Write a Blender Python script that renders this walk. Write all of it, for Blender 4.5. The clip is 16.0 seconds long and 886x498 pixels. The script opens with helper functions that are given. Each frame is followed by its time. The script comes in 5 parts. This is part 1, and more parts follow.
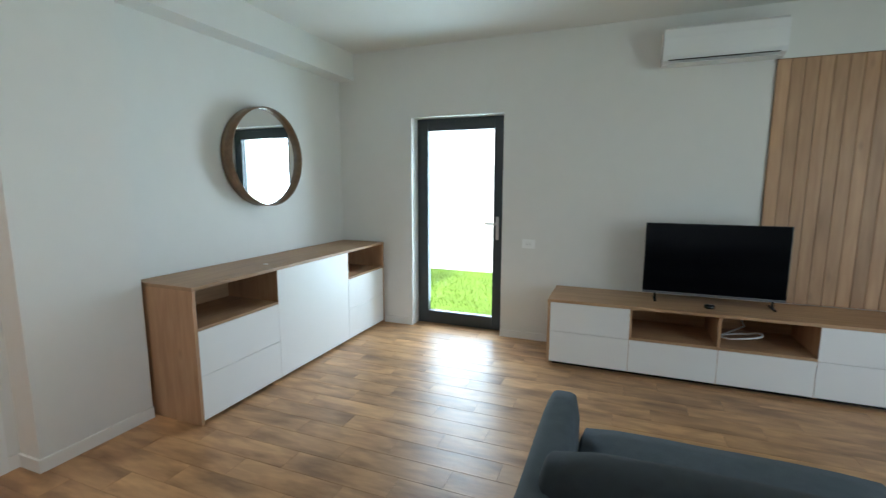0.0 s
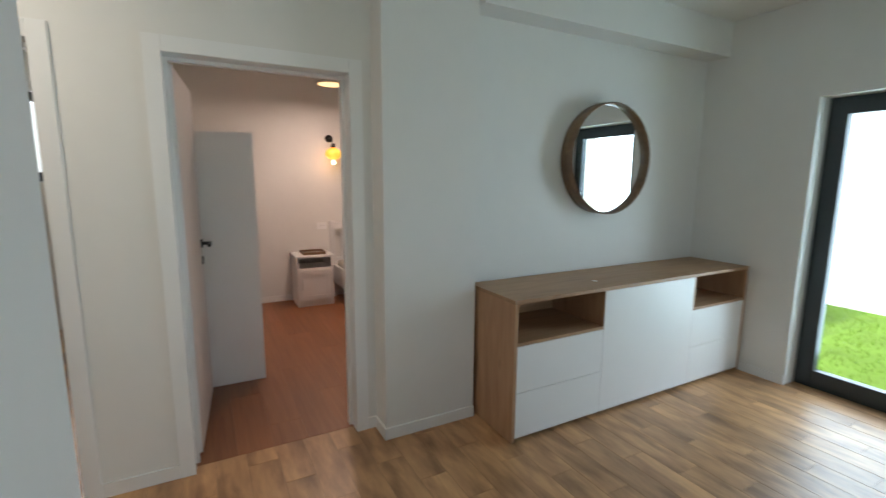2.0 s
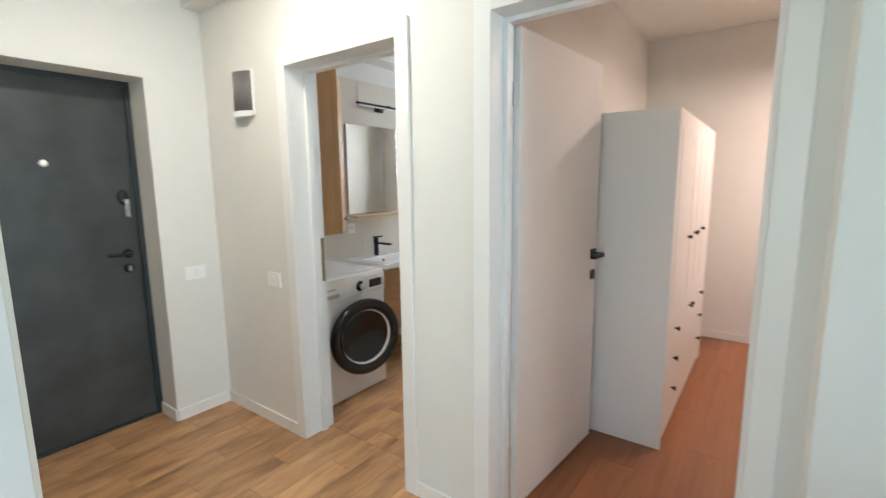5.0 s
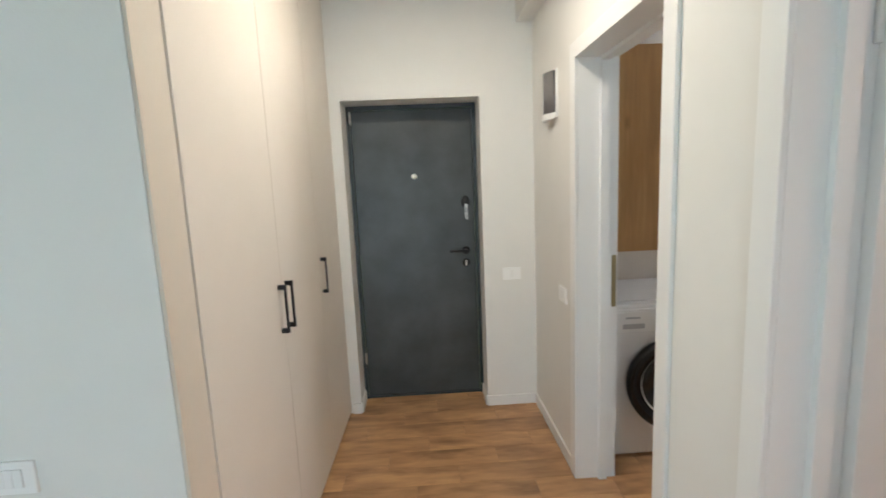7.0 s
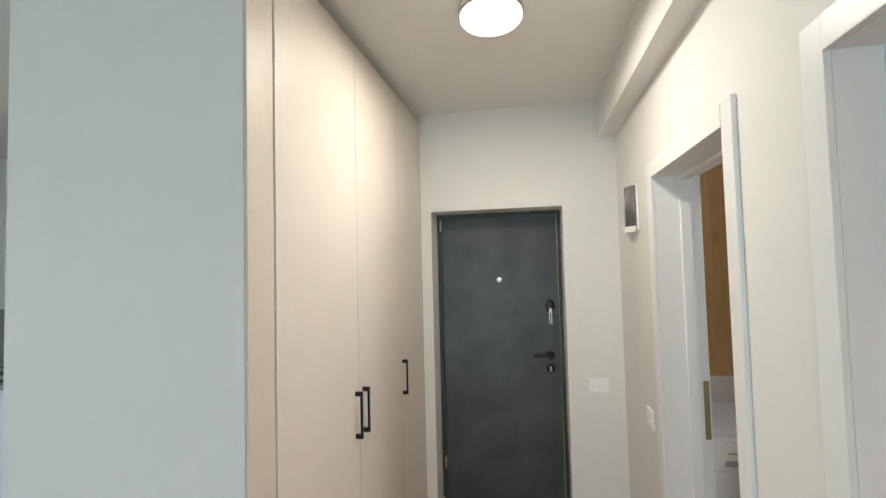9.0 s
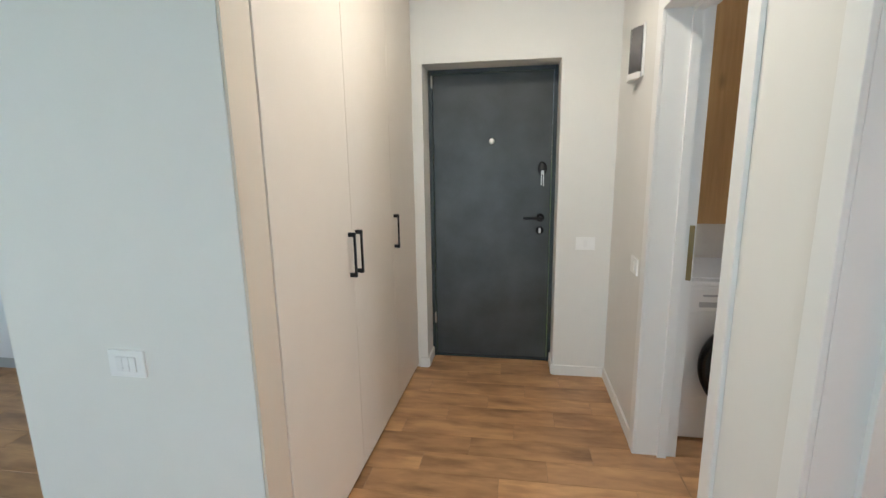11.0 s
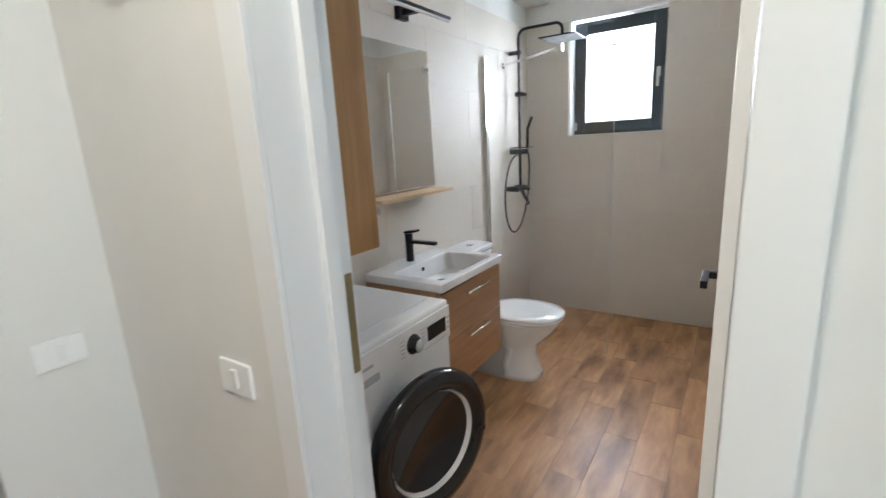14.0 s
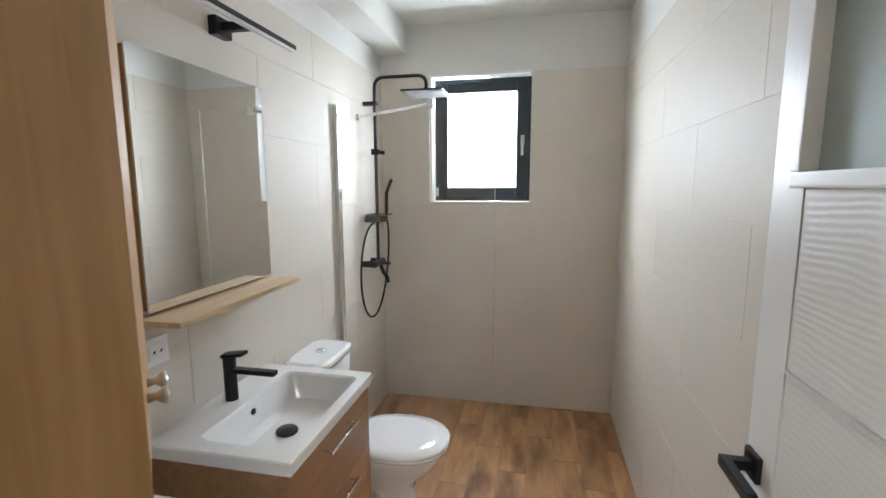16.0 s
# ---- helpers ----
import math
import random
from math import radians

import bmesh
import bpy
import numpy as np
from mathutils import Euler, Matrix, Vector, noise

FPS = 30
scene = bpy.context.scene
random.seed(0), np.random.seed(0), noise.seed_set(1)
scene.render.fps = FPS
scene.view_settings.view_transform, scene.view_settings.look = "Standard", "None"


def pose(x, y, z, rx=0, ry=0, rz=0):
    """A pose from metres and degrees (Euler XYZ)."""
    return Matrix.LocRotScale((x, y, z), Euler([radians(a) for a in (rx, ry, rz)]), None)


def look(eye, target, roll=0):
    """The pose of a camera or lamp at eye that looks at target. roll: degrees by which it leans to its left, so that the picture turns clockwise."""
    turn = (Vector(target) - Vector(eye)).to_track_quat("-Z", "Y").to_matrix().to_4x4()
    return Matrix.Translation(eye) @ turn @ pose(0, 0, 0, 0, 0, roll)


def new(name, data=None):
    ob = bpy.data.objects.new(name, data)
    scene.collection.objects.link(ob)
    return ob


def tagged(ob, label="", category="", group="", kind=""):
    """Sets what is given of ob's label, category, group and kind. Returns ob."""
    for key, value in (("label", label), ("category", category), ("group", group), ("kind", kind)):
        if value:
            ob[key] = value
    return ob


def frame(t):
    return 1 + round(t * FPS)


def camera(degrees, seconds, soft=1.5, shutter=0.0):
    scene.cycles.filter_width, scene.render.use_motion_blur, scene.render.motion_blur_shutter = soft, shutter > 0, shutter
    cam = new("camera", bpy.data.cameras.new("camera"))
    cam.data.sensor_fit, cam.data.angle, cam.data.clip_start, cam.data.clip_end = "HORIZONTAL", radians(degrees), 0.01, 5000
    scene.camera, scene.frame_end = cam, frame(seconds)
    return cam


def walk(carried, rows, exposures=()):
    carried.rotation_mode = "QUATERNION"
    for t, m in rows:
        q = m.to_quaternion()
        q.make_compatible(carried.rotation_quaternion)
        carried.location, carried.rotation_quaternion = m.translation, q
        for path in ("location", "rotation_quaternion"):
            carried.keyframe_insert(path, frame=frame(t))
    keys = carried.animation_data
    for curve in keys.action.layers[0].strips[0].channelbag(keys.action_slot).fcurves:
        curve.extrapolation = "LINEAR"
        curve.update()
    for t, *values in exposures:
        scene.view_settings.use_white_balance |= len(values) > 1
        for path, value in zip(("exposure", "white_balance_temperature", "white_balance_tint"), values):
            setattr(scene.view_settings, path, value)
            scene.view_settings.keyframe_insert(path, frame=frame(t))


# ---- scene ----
cam = camera(88.9, 16.0, soft=1.35, shutter=0.35)
PATH = [
    (0, (-2.783, -1.798, 1.427), (-2.057, -3.64, 1.142), 0.1),
    (0.5, (-2.738, -1.868, 1.431), (-1.792, -3.606, 1.139), 0.4),
    (1, (-2.599, -1.963, 1.448), (-1.426, -3.554, 1.142), 0.3),
    (1.5, (-2.493, -2.042, 1.464), (-1.031, -3.371, 1.156), -0.0),
    (2, (-2.442, -2.131, 1.498), (-0.701, -3.064, 1.187), 0.4),
    (2.5, (-2.418, -2.227, 1.502), (-0.523, -2.792, 1.205), 0.3),
    (3, (-2.303, -2.304, 1.49), (-0.352, -2.632, 1.198), -0.1),
    (3.2, (-2.239, -2.335, 1.478), (-0.277, -2.593, 1.188), 0.1),
    (5.3, (-1.336, -2.912, 1.449), (0.073, -1.524, 1.151), -1.4),
    (5.5, (-1.242, -2.924, 1.46), (0.026, -1.407, 1.163), -1.9),
    (6, (-1.024, -2.981, 1.463), (-0.187, -1.188, 1.179), -1.6),
    (6.5, (-0.848, -2.989, 1.477), (-0.378, -1.067, 1.183), -1.8),
    (7, (-0.716, -2.889, 1.507), (-0.637, -0.911, 1.222), -2.5),
    (7.5, (-0.623, -2.888, 1.584), (-0.92, -0.914, 1.469), -2.3),
    (8, (-0.571, -2.907, 1.647), (-0.937, -0.943, 1.735), -1.8),
    (8.2, (-0.567, -2.923, 1.658), (-0.931, -0.963, 1.82), -1.7),
    (10.5, (-0.579, -2.981, 1.522), (-0.934, -1.031, 1.253), -1.0),
    (11, (-0.6, -2.942, 1.434), (-0.914, -1.004, 1.054), -0.9),
    (11.5, (-0.702, -2.769, 1.365), (-0.67, -0.815, 0.94), -2.7),
    (12, (-0.799, -2.54, 1.335), (-0.33, -0.648, 0.885), -3.5),
    (12.5, (-0.793, -2.257, 1.336), (-0.04, -0.464, 0.871), -3.3),
    (13, (-0.75, -1.989, 1.382), (0.254, -0.326, 0.905), -2.9),
    (13.5, (-0.668, -1.737, 1.388), (0.67, -0.318, 0.947), -3.4),
    (14, (-0.545, -1.561, 1.418), (1.082, -0.489, 0.968), -3.1),
    (14.5, (-0.315, -1.37, 1.412), (1.449, -0.525, 0.996), -1.8),
    (15, (-0.172, -1.278, 1.429), (1.663, -0.569, 1.064), -1.0),
    (15.5, (-0.049, -1.18, 1.489), (1.845, -0.638, 1.144), -0.4),
    (16, (0.026, -1.134, 1.541), (1.965, -0.731, 1.265), -0.2),
]
walk(cam, [(t, look(eye, target, roll)) for t, eye, target, roll in PATH],
     [(0, -0.4, 6300, 12), (0.5, -0.2, 6200, 12), (1, -0.25, 6250, 12), (1.5, -0.4, 6350, 12), (2, -0.85, 6450, 12), (2.5, -0.45, 6450, 12), (3, -0.2, 6500, 13),
      (5.5, 0.2, 6150, 9), (6, 0.12, 6150, 9), (6.5, 0.0, 6350, 11), (7, -0.15, 6500, 12), (8, -0.25, 6500, 12), (10.5, -0.15, 6450, 12), (12, -0.1, 6150, 11), (12.5, 0.0, 6000, 10),
      (13.5, 0.0, 5950, 10), (14.5, 0.05, 6050, 10), (16, 0.05, 6150, 10)])

# ---- world, sun, large lights ----
world = bpy.data.worlds.new("world")
scene.world = world
world.use_nodes = True
wn = world.node_tree.nodes
sky = wn.new("ShaderNodeTexSky")
sky.sky_type = "NISHITA"
sky.sun_disc = False
sky.sun_elevation = radians(58)
sky.sun_rotation = radians(20)
wn["Background"].inputs["Strength"].default_value = 0.15
world.node_tree.links.new(sky.outputs["Color"], wn["Background"].inputs["Color"])


def lamp(name, kind, energy, colour, m, size=None, size_y=None, radius=None):
    data = bpy.data.lights.new(name, kind)
    data.energy, data.color = energy, colour
    if size:
        data.shape, data.size, data.size_y = "RECTANGLE", size, size_y
    if radius:
        data.shadow_soft_size = radius
    ob = new(name, data)
    ob.matrix_world = m
    return ob


sun = lamp("sun", "SUN", 5.0, (1.0, 0.95, 0.88), look((10, 2, 14.5), (0, 0, 0)))
sun.data.angle = radians(0.5)
# daylight in the openings: the living room's west window, the terrace door and the bathroom window
lamp("window_daylight", "AREA", 50, (0.72, 0.89, 1.0), look((-5.72, -3.3, 1.3), (0, -3.5, 0.2)), 2.1, 1.9)
lamp("terrace_daylight", "AREA", 72, (0.58, 0.82, 1.0), look((-1.32, -6.30, 1.10), (-1.6, -2.0, 0.9)), 0.85, 1.9)
lamp("bath_window_daylight", "AREA", 88, (0.86, 0.925, 1.0), look((3.42, -0.75, 1.86), (1.1, -0.84, 0.6)), 0.85, 0.95)
# warm lamps that are switched on: hall ceiling, bedroom pendant and wall lamp
lamp("hall_lamp_light", "AREA", 18, (1.0, 0.935, 0.80), pose(-0.67, -1.19, 2.618), 0.24, 0.24)
lamp("bedroom_wall_lamp_light", "POINT", 1.6, (1.0, 0.58, 0.30), pose(3.04, -3.56, 1.66), radius=0.06)
lamp("bedroom_pendant_light", "AREA", 34, (1.0, 0.76, 0.64), pose(2.20, -3.35, 2.385), 0.35, 0.35)

# ---- materials ----
MATS = {}


def nodes_of(name):
    m = bpy.data.materials.new(name)
    m.use_nodes = True
    n, l = m.node_tree.nodes, m.node_tree.links
    return m, n, l, n["Principled BSDF"]


def simple(name, colour, rough=0.5, metal=0.0, bump=0.0, scale=60.0, vary=0.06, coat=0.0, stretch=(1, 1, 1), speck=0.4, gloss=0.5):
    """A plain surface with mottling at two scales and fine relief."""
    if name in MATS:
        return MATS[name]
    m, n, l, b = nodes_of(name)
    co = n.new("ShaderNodeTexCoord")
    mp = n.new("ShaderNodeMapping")
    mp.inputs["Scale"].default_value = stretch
    l.new(co.outputs["Object"], mp.inputs["Vector"])
    fine, broad = n.new("ShaderNodeTexNoise"), n.new("ShaderNodeTexNoise")
    fine.inputs["Scale"].default_value, broad.inputs["Scale"].default_value = scale, scale / 22
    fine.inputs["Detail"].default_value, broad.inputs["Detail"].default_value = 4, 3
    l.new(mp.outputs["Vector"], fine.inputs["Vector"])
    l.new(mp.outputs["Vector"], broad.inputs["Vector"])
    add = n.new("ShaderNodeMath")
    add.operation = "MULTIPLY_ADD"
    add.inputs[1].default_value = speck
    l.new(fine.outputs["Fac"], add.inputs[0])
    l.new(broad.outputs["Fac"], add.inputs[2])
    ramp = n.new("ShaderNodeValToRGB")
    ramp.color_ramp.elements[0].position, ramp.color_ramp.elements[1].position = 0.25 + 0.25 * speck, 0.75 + 0.75 * speck
    ramp.color_ramp.elements[0].color = [c * (1 - vary) for c in colour] + [1]
    ramp.color_ramp.elements[1].color = [min(1, c * (1 + vary)) for c in colour] + [1]
    l.new(add.outputs[0], ramp.inputs["Fac"])
    l.new(ramp.outputs["Color"], b.inputs["Base Color"])
    b.inputs["Roughness"].default_value, b.inputs["Metallic"].default_value = rough, metal
    b.inputs["Coat Weight"].default_value = coat
    b.inputs["Specular IOR Level"].default_value = gloss
    if bump:
        bp = n.new("ShaderNodeBump")
        bp.inputs["Strength"].default_value, bp.inputs["Distance"].default_value = bump, 0.002
        l.new(fine.outputs["Fac"], bp.inputs["Height"])
        l.new(bp.outputs["Normal"], b.inputs["Normal"])
    MATS[name] = m
    return m


def wood(name, dark, light, axis="x", rough=0.45, scale=1.0, bump=0.15, knots=0.0, patch=0.0, third=None, along=1.6, across=26.0, spread=0.12):
    """Grain that runs along one axis; each piece is shifted by its own random number."""
    if name in MATS:
        return MATS[name]
    m, n, l, b = nodes_of(name)
    co, info = n.new("ShaderNodeTexCoord"), n.new("ShaderNodeObjectInfo")
    shift = n.new("ShaderNodeVectorMath")
    shift.operation = "MULTIPLY_ADD"
    shift.inputs[1].default_value = (1, 1, 1)
    rnd = n.new("ShaderNodeVectorMath")
    rnd.operation = "SCALE"
    rnd.inputs[0].default_value = (37.0, 53.0, 71.0)
    l.new(info.outputs["Random"], rnd.inputs["Scale"])
    l.new(co.outputs["Object"], shift.inputs[0])
    l.new(rnd.outputs["Vector"], shift.inputs[2])
    mp = n.new("ShaderNodeMapping")
    along, across = along * scale, across * scale
    mp.inputs["Scale"].default_value = [along if a == axis else across for a in "xyz"]
    l.new(shift.outputs["Vector"], mp.inputs["Vector"])
    grain = n.new("ShaderNodeTexNoise")
    grain.inputs["Scale"].default_value, grain.inputs["Detail"].default_value, grain.inputs["Distortion"].default_value = 1.6, 7, 0.6
    l.new(mp.outputs["Vector"], grain.inputs["Vector"])
    mp2 = n.new("ShaderNodeMapping")
    mp2.inputs["Scale"].default_value = [1.8 * scale if a == axis else 6.0 * scale for a in "xyz"]
    l.new(shift.outputs["Vector"], mp2.inputs["Vector"])
    broad = n.new("ShaderNodeTexNoise")
    broad.inputs["Scale"].default_value, broad.inputs["Detail"].default_value = 1.3, 4
    l.new(mp2.outputs["Vector"], broad.inputs["Vector"])
    ramp = n.new("ShaderNodeValToRGB")
    ramp.color_ramp.elements[0].position, ramp.color_ramp.elements[1].position = 0.30, 0.70
    ramp.color_ramp.elements[0].color, ramp.color_ramp.elements[1].color = (*dark, 1), (*light, 1)
    mix = n.new("ShaderNodeMix")
    mix.data_type = "FLOAT"
    mix.inputs["Factor"].default_value = 0.45 + patch
    l.new(grain.outputs["Fac"], mix.inputs["A"])
    l.new(broad.outputs["Fac"], mix.inputs["B"])
    l.new(mix.outputs["Result"], ramp.inputs["Fac"])
    # each piece a little lighter or darker
    hsv = n.new("ShaderNodeHueSaturation")
    val = n.new("ShaderNodeMapRange")
    val.inputs["To Min"].default_value, val.inputs["To Max"].default_value = 1 - spread, 1 + spread
    l.new(info.outputs["Random"], val.inputs["Value"])
    l.new(val.outputs["Result"], hsv.inputs["Value"])
    last = ramp.outputs["Color"]
    if third:
        st = n.new("ShaderNodeTexNoise")
        st.inputs["Scale"].default_value, st.inputs["Detail"].default_value = 1.9, 6
        l.new(mp2.outputs["Vector"], st.inputs["Vector"])
        sr = n.new("ShaderNodeValToRGB")
        sr.color_ramp.elements[0].position, sr.color_ramp.elements[1].position = 0.46, 0.74
        l.new(st.outputs["Fac"], sr.inputs["Fac"])
        mc = n.new("ShaderNodeMix")
        mc.data_type = "RGBA"
        mc.inputs["B"].default_value = (*third, 1)
        l.new(sr.outputs["Color"], mc.inputs["Factor"])
        l.new(last, mc.inputs["A"])
        last = mc.outputs["Result"]
    if knots:
        vo = n.new("ShaderNodeTexVoronoi")
        vo.inputs["Scale"].default_value = 1.0
        mk = n.new("ShaderNodeMapping")
        mk.inputs["Scale"].default_value = [2.6 if a == axis else 6.0 for a in "xyz"]
        l.new(shift.outputs["Vector"], mk.inputs["Vector"])
        l.new(mk.outputs["Vector"], vo.inputs["Vector"])
        kr = n.new("ShaderNodeValToRGB")
        kr.color_ramp.elements[0].position, kr.color_ramp.elements[1].position = 0.03, 0.12
        kr.color_ramp.elements[0].color, kr.color_ramp.elements[1].color = (knots, knots, knots, 1), (0, 0, 0, 1)
        l.new(vo.outputs["Distance"], kr.inputs["Fac"])
        kc = n.new("ShaderNodeMix")
        kc.data_type = "RGBA"
        kc.inputs["B"].default_value = (*[d * 0.5 for d in dark], 1)
        l.new(kr.outputs["Color"], kc.inputs["Factor"])
        l.new(last, kc.inputs["A"])
        last = kc.outputs["Result"]
    l.new(last, hsv.inputs["Color"])
    l.new(hsv.outputs["Color"], b.inputs["Base Color"])
    rr = n.new("ShaderNodeMapRange")
    rr.inputs["To Min"].default_value, rr.inputs["To Max"].default_value = rough - 0.08, rough + 0.1
    l.new(broad.outputs["Fac"], rr.inputs["Value"])
    l.new(rr.outputs["Result"], b.inputs["Roughness"])
    bp = n.new("ShaderNodeBump")
    bp.inputs["Strength"].default_value, bp.inputs["Distance"].default_value = bump, 0.002
    l.new(grain.outputs["Fac"], bp.inputs["Height"])
    l.new(bp.outputs["Normal"], b.inputs["Normal"])
    MATS[name] = m
    return m


def glass(name, tint=(1, 1, 1), rough=0.0):
    """Thin clear pane: mostly see-through, with a mirror share that grows at grazing angles."""
    m, n, l, b = nodes_of(name)
    n.remove(b)
    tr, gl, mx, fr = (n.new("ShaderNodeBsdfTransparent"), n.new("ShaderNodeBsdfGlossy"), n.new("ShaderNodeMixShader"),
                      n.new("ShaderNodeLayerWeight"))
    pw, ad = n.new("ShaderNodeMath"), n.new("ShaderNodeMath")
    pw.operation, ad.operation = "POWER", "MULTIPLY_ADD"
    pw.inputs[1].default_value, ad.inputs[1].default_value, ad.inputs[2].default_value = 5.0, 0.9, 0.03
    fr.inputs["Blend"].default_value = 0.5
    l.new(fr.outputs["Facing"], pw.inputs[0])
    l.new(pw.outputs[0], ad.inputs[0])
    tr.inputs["Color"].default_value = (*tint, 1)
    gl.inputs["Roughness"].default_value = rough
    l.new(ad.outputs[0], mx.inputs["Fac"])
    l.new(tr.outputs["BSDF"], mx.inputs[1])
    l.new(gl.outputs["BSDF"], mx.inputs[2])
    l.new(mx.outputs["Shader"], n["Material Output"].inputs["Surface"])
    return m


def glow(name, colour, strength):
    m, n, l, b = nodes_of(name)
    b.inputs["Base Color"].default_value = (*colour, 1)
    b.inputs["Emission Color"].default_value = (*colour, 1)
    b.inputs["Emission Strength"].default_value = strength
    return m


PAINT = simple("wall_paint", (0.775, 0.765, 0.735), 0.7, bump=0.12, scale=180, vary=0.015)
CEIL = simple("ceiling_paint", (0.80, 0.79, 0.75), 0.8, bump=0.10, scale=160, vary=0.015)
WHITE = simple("white_lacquer", (0.86, 0.86, 0.85), 0.36, bump=0.02, scale=90, vary=0.012)
TRIM = simple("white_trim", (0.83, 0.83, 0.82), 0.38, bump=0.03, scale=90, vary=0.015)
SKIRT = simple("white_skirting", (0.82, 0.81, 0.79), 0.45, bump=0.03, scale=90, vary=0.02)
CREAM = simple("cream_laminate", (0.76, 0.70, 0.63), 0.42, bump=0.05, scale=120, vary=0.02)
ANTHRA = simple("anthracite_frame", (0.028, 0.038, 0.044), 0.42, bump=0.03, scale=120, vary=0.08)
STEELDOOR = simple("concrete_look_laminate", (0.048, 0.054, 0.056), 0.40, bump=0.03, scale=85, vary=0.45, speck=0.12)
BLACK = simple("black_metal", (0.012, 0.012, 0.013), 0.38, 0.4, bump=0.03, scale=150, vary=0.1)
BLACKPL = simple("black_plastic", (0.010, 0.010, 0.011), 0.16, vary=0.1)
CHROME = simple("chrome", (0.80, 0.80, 0.80), 0.10, 1.0, vary=0.02)
STEEL = simple("satin_steel", (0.62, 0.61, 0.58), 0.28, 1.0, vary=0.04)
BRASSY = simple("aged_brass", (0.34, 0.28, 0.15), 0.4, 0.8, vary=0.1)
GROUT = simple("grout", (0.33, 0.20, 0.11), 0.85, bump=0.1, vary=0.1)
OAK = wood("oak_veneer_x", (0.31, 0.172, 0.088), (0.50, 0.312, 0.178), "x", 0.45, knots=0.35)
OAKY = wood("oak_veneer_y", (0.31, 0.172, 0.088), (0.50, 0.312, 0.178), "y", 0.45, knots=0.35)
OAKZ = wood("oak_veneer_z", (0.38, 0.205, 0.108), (0.57, 0.352, 0.208), "z", 0.45, bump=0.08, knots=0.35, across=18.0)
PLANK = wood("wood_look_tile", (0.34, 0.180, 0.083), (0.66, 0.378, 0.184), "x", 0.36, 0.8, 0.45, patch=0.11, third=(0.20, 0.098, 0.044), along=4.5, across=20.0, spread=0.13)
LAMINATE = wood("red_brown_laminate", (0.21, 0.072, 0.027), (0.33, 0.135, 0.054), "x", 0.36, 0.7, 0.08)
ALU = simple("bright_inlay", (0.86, 0.86, 0.85), 0.42, 0.6, vary=0.02)
CERAMIC = simple("white_ceramic", (0.86, 0.86, 0.86), 0.10, vary=0.008, coat=0.3)
ENAMEL = simple("white_enamel", (0.84, 0.84, 0.84), 0.26, vary=0.01)
TILE = simple("beige_wall_tile", (0.69, 0.64, 0.565), 0.55, bump=0.03, scale=30, vary=0.03, gloss=0.22)
TGROUT = simple("pale_grout", (0.69, 0.64, 0.565), 0.7, vary=0.05)
GLASS = glass("clear_glass")
MIRROR = simple("mirror_silver", (0.88, 0.90, 0.90), 0.005, 1.0, vary=0.0)
FABRIC = simple("grey_fabric", (0.060, 0.076, 0.088), 0.9, bump=0.6, scale=420, vary=0.16)
FABRIC2 = simple("dark_grey_fabric", (0.034, 0.040, 0.045), 0.9, bump=0.6, scale=420, vary=0.16)

# ---- building helpers ----
ROOM = Matrix.Identity(4)      # the frame in which a room's numbers are given


def world_of(ob):
    m = ob.matrix_basis.copy()
    while ob.parent:
        ob = ob.parent
        m = ob.matrix_basis @ m
    return m


def thing(name, at, label, category, group="", kind="", rz=0.0):
    ob = new(name)
    ob.empty_display_size = 0.1
    ob.matrix_basis = ROOM @ pose(*at, 0, 0, rz)
    return tagged(ob, label, category, group, kind)


def finish(bm, name, material, smooth=False):
    me = bpy.data.meshes.new(name)
    bmesh.ops.recalc_face_normals(bm, faces=bm.faces)
    for f in bm.faces:
        f.smooth = smooth
    bm.to_mesh(me)
    bm.free()
    me.materials.append(material)
    return me


def part(name, bm, material, parent, label="", smooth=False, local=False):
    """Links a bmesh as one mesh object under a thing or part; its coordinates are the world's unless local."""
    if not local:
        bm.transform(world_of(parent).inverted() @ ROOM)
    ob = new(name, finish(bm, name, material, smooth))
    ob.parent = parent
    return tagged(ob, label)


def solo(name, bm, material, label, category, group="", kind="", smooth=False, at=None):
    """A thing that is one mesh."""
    bm.transform(ROOM)
    if at:
        bm.transform(Matrix.Translation(at).inverted())
    ob = new(name, finish(bm, name, material, smooth))
    if at:
        ob.location = at
    return tagged(ob, label, category, group, kind)


def box(x0, x1, y0, y1, z0, z1, bevel=0.0, bm=None, seg=2):
    b = bmesh.new()
    m = Matrix.LocRotScale(((x0 + x1) / 2, (y0 + y1) / 2, (z0 + z1) / 2), None, (abs(x1 - x0), abs(y1 - y0), abs(z1 - z0)))
    bmesh.ops.create_cube(b, size=1, matrix=m)
    if bevel:
        bmesh.ops.bevel(b, geom=b.edges[:], offset=bevel, segments=seg, profile=0.7, affect="EDGES", clamp_overlap=True)
    return join(bm, b)


def join(bm, other):
    if bm is None:
        return other
    me = bpy.data.meshes.new("tmp")
    other.to_mesh(me)
    other.free()
    bm.from_mesh(me)
    bpy.data.meshes.remove(me)
    return bm


